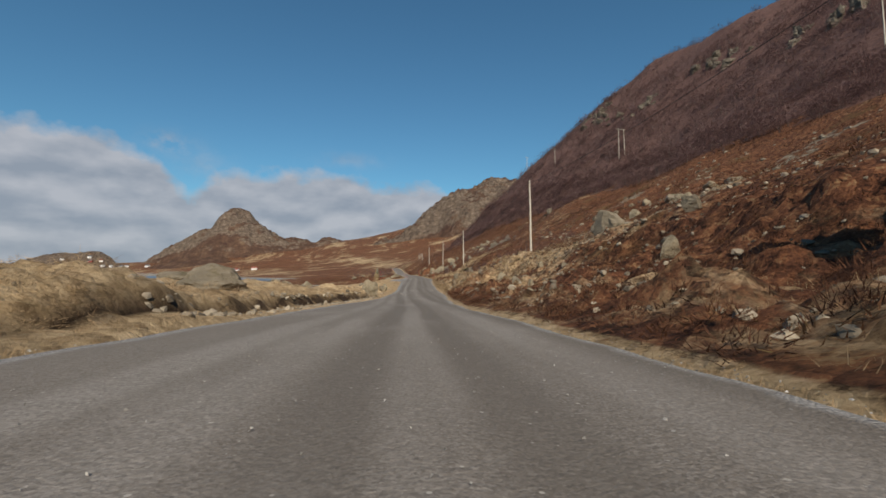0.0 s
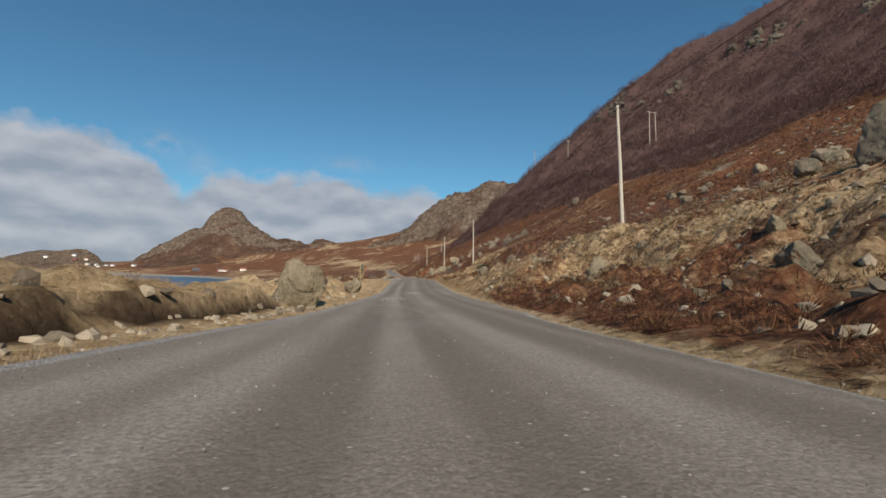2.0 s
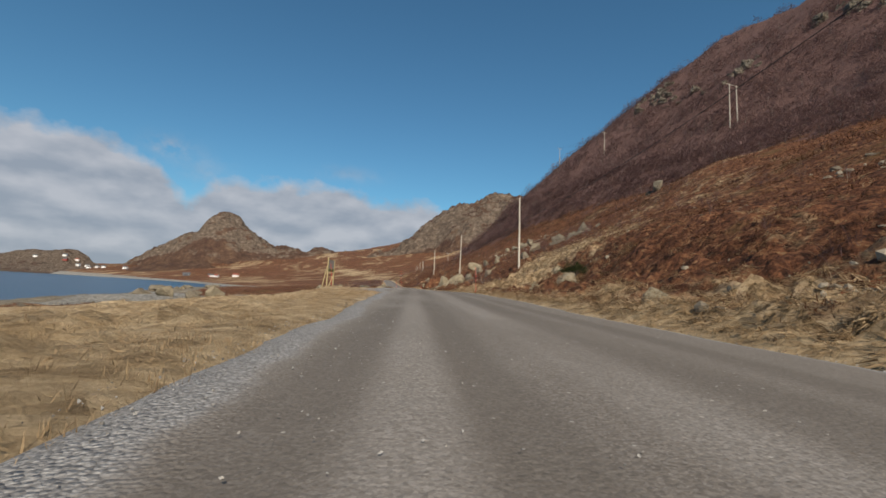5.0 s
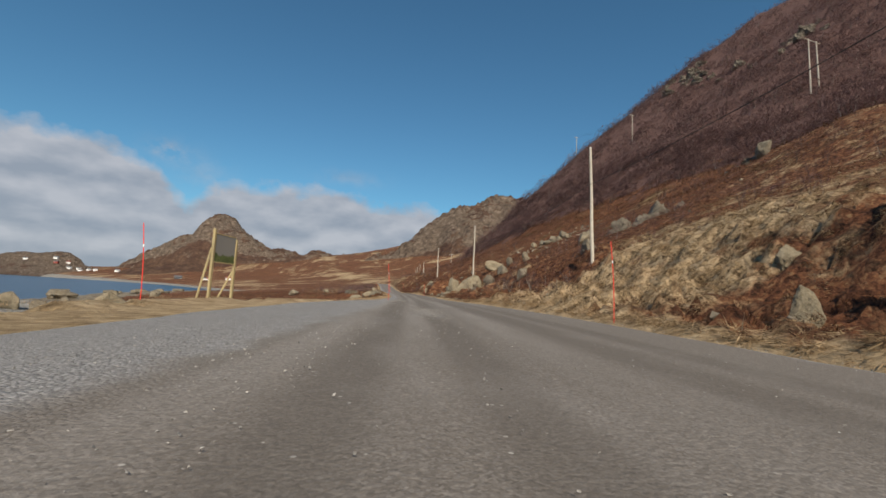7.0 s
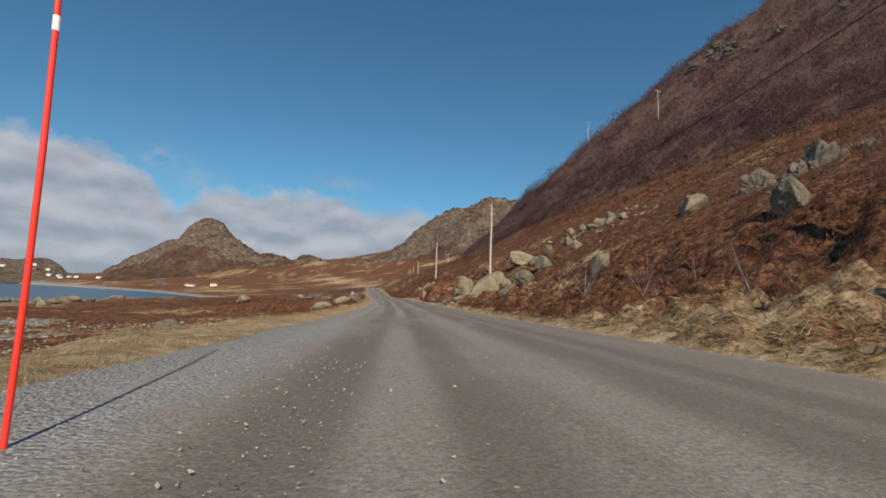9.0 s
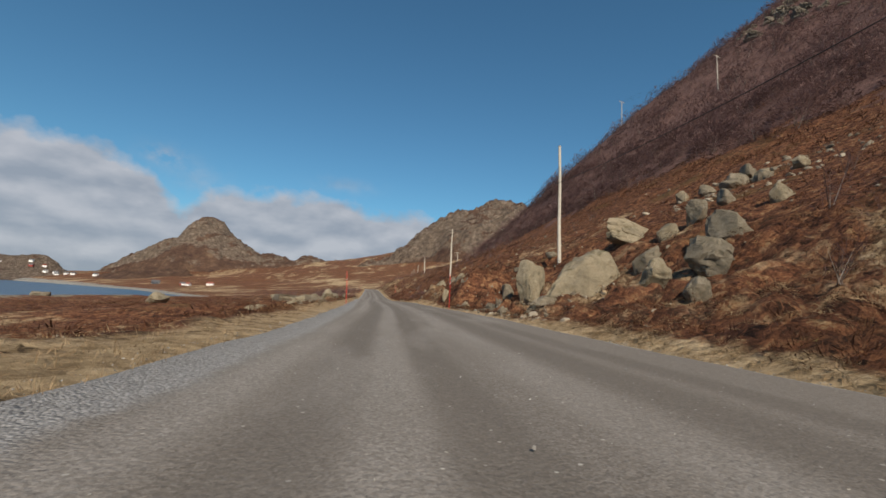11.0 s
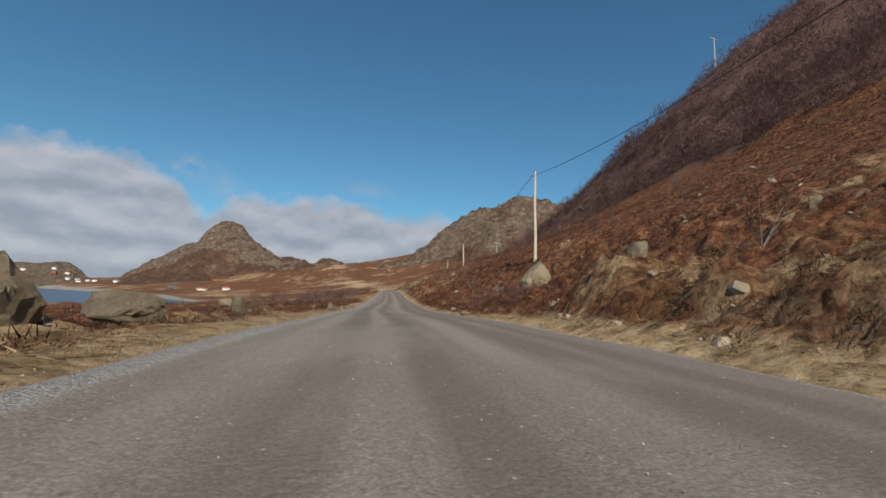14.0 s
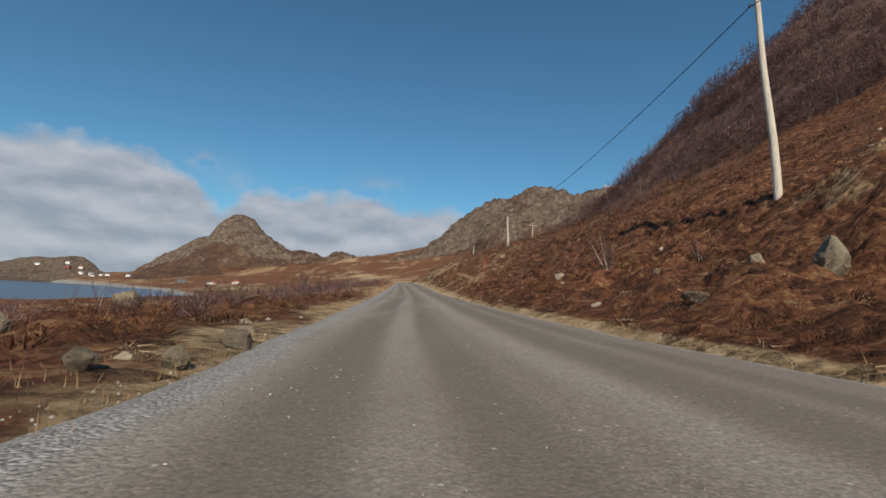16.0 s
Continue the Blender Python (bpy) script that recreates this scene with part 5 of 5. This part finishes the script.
def shrub(name, seed, tall, label, material, twigs=46):
    """A single bare shrub at the origin: stems and twigs."""
    q = random.Random(seed)
    root = tagged(new(name), label, "shrub", "roadside shrubs")
    bm, bt = bmesh.new(), bmesh.new()

    def spike(m, p0, p1, r0, sides=4):
        d = (p1 - p0).normalized()
        u = d.orthogonal().normalized()
        w = d.cross(u)
        ring = [m.verts.new(p0 + (u * math.cos(t) + w * math.sin(t)) * r0) for t in [6.283 * k / sides for k in range(sides)]]
        tip = m.verts.new(p1)
        for k in range(sides):
            m.faces.new((ring[k], ring[(k + 1) % sides], tip))

    for _ in range(7):
        a, s = q.uniform(0, 6.28), q.uniform(0.15, 0.75)
        p0 = Vector((q.uniform(-.06, .06), q.uniform(-.06, .06), -0.08))
        p1 = Vector((math.cos(a) * s, math.sin(a) * s, q.uniform(0.75, 1.0))) * tall
        spike(bm, p0, p1, 0.012 * tall + 0.006)
        for _ in range(twigs // 4):
            f = q.uniform(0.25, 0.95)
            s0 = p0.lerp(p1, f)
            b = a + q.gauss(0, 1.1)
            s1 = s0 + Vector((math.cos(b), math.sin(b), q.uniform(0.3, 1.3))) * tall * q.uniform(0.12, 0.34)
            spike(bt, s0, s1, 0.0045 * tall + 0.002, 3)
    part("trunk", bm, BARK, root, "grey-brown bare stem cluster")
    part("crown", bt, material, root)
    return root


PROTOS = [shrub("bare_shrub", s, h, "small leafless birch shrub in the heather", TWIGS) for s, h in ((1, 1.5), (2, 1.1), (3, 2.0))]
SHRUB_SPOTS = [(7.2, 53.5), (9.0, 55.5), (6.4, 58.8), (9.5, 121.0), (11.8, 124.5), (10.5, 130), (9.8, 134.5), (13, 138), (11, 142.5), (8.6, 150), (9.8, 153.2), (9.4, 197), (8.4, 206), (7.6, 226.5), (6.2, 231), (-8.6, 228), (-9.5, 236), (-10.5, 244), (-12, 252), (-9.4, 258), (-13, 262), (-11, 270), (-15, 256), (-17, 268), (-8.2, 250), (-12.5, 283)]
for k, (x, y) in enumerate(SHRUB_SPOTS):
    m = pose(x, y, float(ground_z(x, y)), 0, 0, 77 * k)
    if k < 3:
        PROTOS[k].matrix_basis = m
    else:
        copy_thing(PROTOS[k % 3], m @ Matrix.Scale(0.8 + 0.1 * (k % 5), 4))



def juniper(x, y, z, wide, tall, seed):
    """A low evergreen bush: short stems and a dense coat of needles."""
    root = tagged(new("juniper_bush"), "low dark green juniper bush above a pale boulder", "shrub", "roadside shrubs")
    root.location = (x, y, z)
    q = np.random.default_rng(seed)
    n = 2600
    a, up, r0 = q.uniform(0, 6.28, n), q.uniform(0, 1, n) ** 0.8, q.uniform(0.55, 1, n)
    flat = np.sqrt(1 - up * up)
    base = np.stack([np.cos(a) * flat * r0 * wide, np.sin(a) * flat * r0 * wide * 0.7, up * r0 * tall * (0.8 + 0.3 * np.sin(3 * a))], 1)
    grow = np.stack([np.cos(a), np.sin(a), 0.3 + up], 1) + q.normal(0, 0.5, (n, 3))
    turn = np.stack([-np.sin(a), np.cos(a), q.normal(0, 0.5, n)], 1) * 0.018
    v = np.stack([base - turn, base + turn, base + grow * q.uniform(0.06, 0.16, n)[:, None]], 1).reshape(-1, 3)
    crown = tagged(new("crown", fast_mesh("crown", v, np.arange(n * 3).reshape(-1, 3), None, False)), "dense dark green needles")
    crown.data.materials.append(plant_material("juniper_needles", ((0.0, (0.018, 0.026, 0.010)), (0.6, (0.05, 0.065, 0.024)), (1.0, (0.10, 0.11, 0.04))), 0.7, 5))
    crown.parent = root
    bm = bmesh.new()
    for k in range(6):
        t = k * 1.05
        rod(bm, (0, 0, -0.15), (math.cos(t) * wide * 0.6, math.sin(t) * wide * 0.4, tall * 0.55), 0.03, 0.01, 5)
    part("trunk", bm, BARK, root)
    return root


# ---- poles and wires ----


def weathered_wood(name, light):
    m = Nodes(name, 0.8, specular=0.2)
    grain = m.noise(3, 8, 0.7, local=True, stretch=(9, 9, 0.5))
    c = m.ramp(grain, (0.3, tuple(0.55 * v for v in light)), (0.55, light), (0.8, tuple(min(1, 1.2 * v) for v in light)))
    c = m.mix(m.math("MULTIPLY", m.step(0.55, 0.75, m.noise(0.7, 6, 0.6, local=True)), 0.4), c, (0.16, 0.14, 0.11))
    m.bump(grain, 0.4, 0.01)
    return m.color(c)


GREY_WOOD, NEW_WOOD = weathered_wood("weathered_pole_wood", (0.50, 0.46, 0.39)), weathered_wood("yellowish_timber", (0.40, 0.33, 0.18))


def plain(name, color, rough=0.5, metal=0.0, wear=0.25):
    m = Nodes(name, rough, metal, 0.4)
    m.bump(m.noise(60, 4), 0.1, 0.002)
    return m.color(m.mix(m.math("MULTIPLY", m.step(0.5, 0.75, m.noise(5, 6, 0.65)), wear), color, tuple(0.5 * v for v in color)))


STEEL, BLACK, PORCELAIN = plain("galvanised_steel", (0.45, 0.46, 0.47), 0.45, 0.9), plain("black_cable", (0.02, 0.02, 0.022), 0.6), plain("brown_porcelain", (0.16, 0.08, 0.05), 0.25)
RED, WHITE_BAND = plain("red_plastic", (0.72, 0.045, 0.03), 0.42, 0, 0.15), plain("white_reflector", (0.85, 0.85, 0.85), 0.3, 0, 0.05)


def rod(bm, p0, p1, r0, r1, sides=12, caps=True):
    """A tapered rod between two points."""
    p0, p1 = Vector(p0), Vector(p1)
    d = (p1 - p0).normalized()
    u = d.orthogonal().normalized()
    w = d.cross(u)
    rings = [[bm.verts.new(p + (u * math.cos(t) + w * math.sin(t)) * r) for t in [6.28318 * k / sides for k in range(sides)]] for p, r in ((p0, r0), (p1, r1))]
    for k in range(sides):
        bm.faces.new((rings[0][k], rings[0][(k + 1) % sides], rings[1][(k + 1) % sides], rings[1][k]))
    if caps:
        bm.faces.new(rings[0][::-1])
        bm.faces.new(rings[1])


def box(bm, centre, size, turn=None):
    m = Matrix.Translation(centre) @ (turn or Matrix.Identity(4)) @ Matrix.Diagonal((*size, 1))
    made = bmesh.ops.create_cube(bm, size=1, matrix=m)
    edges = {e for v in made["verts"] for e in v.link_edges}
    bmesh.ops.bevel(bm, geom=list(edges), offset=min(size) * 0.12, segments=1, affect="EDGES")


def utility_pole(x, y, top, lean, hang, label):
    """A round wooden pole with a cable clamp and a stay of steel at its head. Returns the clamp's place."""
    base = Vector((x, y, float(ground_z(x, y))))
    root = tagged(new("utility_pole"), label, "utility pole", "poles beside the road")
    root.location = base
    head = Vector((lean[0], lean[1], top - base.z))
    bm = bmesh.new()
    for k in range(8):
        a, b = k / 8, (k + 1) / 8
        wob = lambda f: head * f + Vector((0.02 * math.sin(9 * f + x), 0.02 * math.cos(7 * f + y), 0))
        rod(bm, wob(a) + (Vector((0, 0, -0.4)) if k == 0 else Vector()), wob(b), 0.155 - 0.05 * a, 0.155 - 0.05 * b, 14, k in (0, 7))
    bmesh.ops.remove_doubles(bm, verts=bm.verts, dist=0.01)
    part("shaft", bm, GREY_WOOD, root)
    bm = bmesh.new()
    rod(bm, head + Vector((0, 0, -0.02)), head + Vector((0, 0, 0.05)), 0.125, 0.10, 14)
    part("cap", bm, STEEL, root, "dull metal pole cap")
    bm = bmesh.new()
    grip = head * (1 - hang / head.z)
    rod(bm, grip + Vector((-0.1, 0, 0)), grip + Vector((-0.34, 0, 0.04)), 0.018, 0.014, 8)
    rod(bm, grip + Vector((-0.34, 0, -0.08)), grip + Vector((-0.34, 0, 0.08)), 0.045, 0.035, 8)
    part("cable_clamp", bm, BLACK, root, "black cable clamp")
    return base + grip + Vector((-0.34, 0, -0.06))


def cable(name, points, sag, radius, label):
    """Hanging cable through the given places."""
    cu = bpy.data.curves.new(name, "CURVE")
    cu.dimensions, cu.bevel_depth, cu.bevel_resolution = "3D", radius, 2
    for a, b in zip(points, points[1:]):
        s = cu.splines.new("POLY")
        s.points.add(24)
        for k in range(25):
            f = k / 24
            p = a.lerp(b, f) - Vector((0, 0, 4 * sag * f * (1 - f) * (b - a).length / 55))
            s.points[k].co = (*p, 1)
    cu.materials.append(BLACK)
    return tagged(new(name, cu), label, "cable")


juniper(12.3, 100.3, float(ground_z(12.3, 100.3)) + 0.55, 1.5, 0.85, 5)
line = [utility_pole(x, y, top, lean, hang, "tall weathered wooden utility pole in the heather") for x, y, top, lean, hang in (
    (16.0, -14, 15.2, (0, 0.4), 0.4), (15.1, 58.0, 14.3, (0.2, 1.2), 0.4), (15.4, 128.8, 13.9, (0, 0.9), 3.5), (14.2, 180.6, 14.5, (0.1, 1.0), 3.4),
    (11.6, 227.9, 14.5, (0, 0.9), 0.4), (10.8, 280.0, 14.0, (-0.2, 0.3), 0.4), (12.8, 345, 17.0, (0, 0.2), 0.4), (14.0, 398, 19.0, (0, 0), 0.4), (15.5, 455, 22.0, (0, 0), 0.4))]
cable("overhead_cable", line, 1.3, 0.021, "black bundled cable hung between the poles")


def mast(x, y, height, legs, across, label, name):
    """A hill-side mast: one or two legs, a crossarm and insulators."""
    base = Vector((x, y, float(ground_z(x, y))))
    root = tagged(new(name), label, "power mast", "masts on the hillside")
    root.location = base
    turn = Vector((math.cos(across), math.sin(across), 0))
    gap = 1.5 if legs == 2 else 0
    for s in ((-1, 1) if legs == 2 else (0,)):
        foot = turn * s * gap
        drop = float(ground_z(x + foot.x, y + foot.y)) - base.z - 0.3
        bm = bmesh.new()
        rod(bm, foot + Vector((0, 0, drop)), foot * 0.92 + Vector((0, 0.35, height)), 0.17, 0.12, 12)
        part("leg", bm, GREY_WOOD, root)
    bm = bmesh.new()
    half = 2.6 if legs == 2 else 1.5
    top = Vector((0, 0.35, height - 0.25))
    rod(bm, top - turn * half, top + turn * half, 0.085, 0.085, 8)
    part("crossarm", bm, GREY_WOOD, root)
    ends = []
    for s in (-0.94, 0, 0.94):
        bm = bmesh.new()
        p = top + turn * half * s
        rod(bm, p, p + Vector((0, 0, 0.34)), 0.05, 0.07, 8)
        part("insulator", bm, PORCELAIN, root, "brown porcelain insulator")
        ends.append(base + p + Vector((0, 0, 0.36)))
    return ends


masts = [mast(x, y, h, legs, a, label, "power_mast") for x, y, h, legs, a, label in (
    (104, 84, 12, 2, 0.2, "two-legged wooden power mast on the hillside"), (92, 183, 12.5, 2, 0.25, "two-legged wooden power mast among brown heather"),
    (88.3, 257.8, 10.5, 1, 0.3, "single wooden power mast with a crossarm"), (84.5, 304.6, 10, 1, 0.3, "pale wooden power mast on the ridge"),
    (47.5, 330, 9, 2, 0.2, "two-legged wooden power mast on the low ridge"), (29.5, 342, 9, 1, 0.3, "single wooden power mast above the far road"))]
for k in range(3):
    cable("power_line", [m[k] for m in masts[:4]], 1.6, 0.012, "thin bare power line across the hillside")


def snow_stake(x, y, tall, lean, label):
    """A thin red plastic stake with a white reflector band."""
    root = tagged(new("snow_stake"), label, "snow stake", "snow stakes along the road")
    z = float(ground_z(x, y)) if not (road_left(np.array(y)) < x < road_right(np.array(y))) else float(road_z(np.array(float(y))) - lay_drop(np.array(x), np.array(float(y))))
    root.location = (x, y, z)
    top = Vector((lean[0], lean[1], tall))
    at = lambda f: Vector((top.x * f * f, top.y * f * f, tall * f))
    bm = bmesh.new()
    cuts = [-0.12, 0.25, 0.5, 0.75, 1.0]
    for a, b in zip(cuts, cuts[1:]):
        rod(bm, at(a) if a > 0 else Vector((0, 0, a)), at(b), 0.0115, 0.0115, 10, b == 1.0)
    bmesh.ops.remove_doubles(bm, verts=bm.verts, dist=0.006)
    part("stake", bm, RED, root)
    bm = bmesh.new()
    rod(bm, at(0.735), at(0.765), 0.013, 0.013, 10)
    part("reflector_band", bm, WHITE_BAND, root, "white reflector band")
    bm = bmesh.new()
    rod(bm, at(1.0), at(1.0) + Vector((0, 0, 0.02)), 0.0115, 0.006, 10)
    part("tip", bm, RED, root)
    return root


for x, y, tall, lean in ((-7.6, 104.1, 2.3, (-0.2, 0.1)), (-1.46, 119.46, 2.2, (-0.14, 0.1)), (-1.72, 171.0, 1.85, (-0.12, 0.2)), (4.7, 103.4, 2.2, (-0.08, 0.1)),
                         (4.2, 171.8, 2.1, (-0.02, 0.15)), (2.1, 242, 2.1, (0, 0)), (-7.4, 274, 2.1, (0.05, 0)), (-9.4, 318, 2.1, (0, 0))):
    snow_stake(x, y, tall, lean, "slender red snow stake at the gravel edge")


def notice_board():
    """A board on two tall timber posts, braced from behind."""
    root = tagged(new("notice_board"), "tall wooden notice board on timber posts beside the lay-by", "notice board")
    a, b = Vector((-8.8, 114.3, 0)), Vector((-9.2, 112.65, 0))
    for p in (a, b):
        p.z = float(ground_z(p.x, p.y))
    root.location = a
    b = b - a
    a = Vector((0, 0, 0))
    side = (b - a).normalized()
    side.z = 0
    back = Vector((-side.y, side.x, 0)).normalized()
    if back.x > 0:
        back = -back
    turn = Matrix.Rotation(math.atan2(side.y, side.x), 4, "Z")
    for p, foot, high in ((a, b + back * 0.35 - side * 0.3, 2.2), (b, b + back * 0.6 + side * 0.2, 2.9)):
        bm = bmesh.new()
        box(bm, p + Vector((0, 0, 1.7)), (0.13, 0.11, 4.1), turn)
        part("post", bm, NEW_WOOD, root)
        bm = bmesh.new()
        rod(bm, Vector((foot.x, foot.y, p.z - 0.2)), p + back * 0.08 + Vector((0, 0, high)), 0.05, 0.05, 6)
        part("brace", bm, NEW_WOOD, root)
    m = Nodes("faded_map_print", 0.45, specular=0.4)
    sep = m.n.new("ShaderNodeSeparateXYZ")
    m.l.new(m.obj.outputs["Object"], sep.inputs[0])
    edge_z = m.math("ADD", sep.outputs[2], m.math("MULTIPLY_ADD", m.noise(2.5, 5, local=True), 0.5, -0.25))
    c = m.mix(m.step(2.86, 2.95, edge_z), m.ramp(m.noise(5, 6, local=True), (0.35, (0.05, 0.075, 0.03)), (0.6, (0.13, 0.16, 0.06)), (0.75, (0.26, 0.22, 0.12))), (0.22, 0.22, 0.215))
    sheet = m.color(c)
    mid = (a + b) / 2
    bm = bmesh.new()
    box(bm, mid + Vector((0, 0, 3.06)), (1.56, 0.035, 1.22), turn)
    panel = part("panel", bm, sheet, root, "weathered panel with a faded green and grey picture")
    for z in (2.43, 3.69):
        bm = bmesh.new()
        box(bm, mid + Vector((0, 0, z)), (1.57, 0.06, 0.045), turn)
        part("frame_rail", bm, NEW_WOOD, root)
    return root


notice_board()

# ---- houses across the bay ----
WALL_WHITE, WALL_RED, WALL_DARK = plain("white_boards", (0.78, 0.77, 0.74), 0.7, 0, 0.1), plain("red_boards", (0.26, 0.05, 0.035), 0.75), plain("dark_boards", (0.05, 0.05, 0.055), 0.75)
ROOF_GREY, ROOF_RED, PANE, DOOR = plain("grey_slate_roof", (0.10, 0.10, 0.105), 0.7), plain("red_tile_roof", (0.24, 0.075, 0.05), 0.75), plain("window_glass", (0.03, 0.04, 0.05), 0.08), plain("door_paint", (0.12, 0.16, 0.2), 0.5)


FAR_LAND = [(ob, BVHTree.FromPolygons([v.co for v in ob.data.vertices], [p.vertices for p in ob.data.polygons])) for ob in scene.objects if ob.name in ("mountain", "rocky_hill", "headland")]


def house(x, y, w, d, h, turn, wall, roof, label):
    """A gabled timber house with windows, door and chimney."""
    w, d, h = 0.8 * w, 0.8 * d, 0.85 * h
    root = tagged(new("house"), label, "house", "houses round the bay")
    root.location = (x, y, max([float(ground_z(x, y))] + [hit.z + far.location.z for far, tree in FAR_LAND for hit in [tree.ray_cast(Vector((x - far.location.x, y - far.location.y, 500)), Vector((0, 0, -1)))[0]] if hit]) - 0.2)
    root.rotation_euler = (0, 0, turn)
    bm = bmesh.new()
    rise = d * 0.42
    pts = [(-w / 2, -d / 2), (w / 2, -d / 2), (w / 2, d / 2), (-w / 2, d / 2)]
    low = [bm.verts.new((px, py, -1.2)) for px, py in pts]
    top = [bm.verts.new((px, py, h)) for px, py in pts]
    ridge = [bm.verts.new((-w / 2, 0, h + rise)), bm.verts.new((w / 2, 0, h + rise))]
    for k in range(4):
        q = [low[k], low[(k + 1) % 4], top[(k + 1) % 4], top[k]]
        if k == 1:
            q.insert(3, ridge[1])
        if k == 3:
            q.insert(3, ridge[0])
        bm.faces.new(q)
    part("wall", bm, wall, root)
    bm = bmesh.new()
    for s in (-1, 1):
        slope = math.atan2(rise, d / 2)
        box(bm, (0, s * d / 4 * 1.06, h + rise / 2 + 0.1 - 0.03 * d), (w + 0.7, math.hypot(rise, d / 2) * 1.12, 0.16), Matrix.Rotation(-s * slope, 4, "X"))
    part("roof", bm, roof, root)
    bm = bmesh.new()
    box(bm, (w * 0.2, 0.2, h + rise + 0.3), (0.7, 0.7, 1.4))
    part("chimney", bm, ROOF_RED, root)
    for k in range(3):
        bm = bmesh.new()
        px = (-0.32 + 0.32 * k) * w
        box(bm, (px, -d / 2 - 0.01, h * 0.58), (w * 0.13, 0.08, h * 0.36))
        if k == 1:
            part("door", bm, DOOR, root)
        else:
            win = part("window", bm, WALL_WHITE, root)
            bm = bmesh.new()
            box(bm, (px, -d / 2 - 0.04, h * 0.58), (w * 0.10, 0.06, h * 0.29))
            part("pane", bm, PANE, win)
    return root


for k, (x, y, w, d, h) in enumerate(((-300, 968, 13, 8, 5), (-342, 972, 14, 7, 3.4), (-330, 955, 9, 7, 3.4), (-403, 1002, 16, 8, 5), (-352, 985, 9, 7, 3.6), (-712, 1362, 13, 9, 6),
                                     (-985, 1432, 12, 8, 5), (-912, 1436, 12, 8, 5), (-898, 1418, 13, 8, 5), (-884, 1442, 11, 8, 5), (-868, 1424, 12, 8, 5.5), (-852, 1436, 12, 8, 5), (-838, 1420, 12, 8, 5), (-826, 1436, 11, 8, 5), (-800, 1420, 12, 8, 5))):
    dark = k == 3
    house(x, y, w, d, h, 0.15 + 0.35 * math.sin(k * 2.3), WALL_DARK if dark else (WALL_RED if k in (4, 8) else WALL_WHITE), ROOF_RED if k in (0, 2, 9) else ROOF_GREY,
          "dark boarded house on the far shore" if dark else ("small red boarded house across the bay" if k in (4, 8) else "small white boarded house across the bay"))
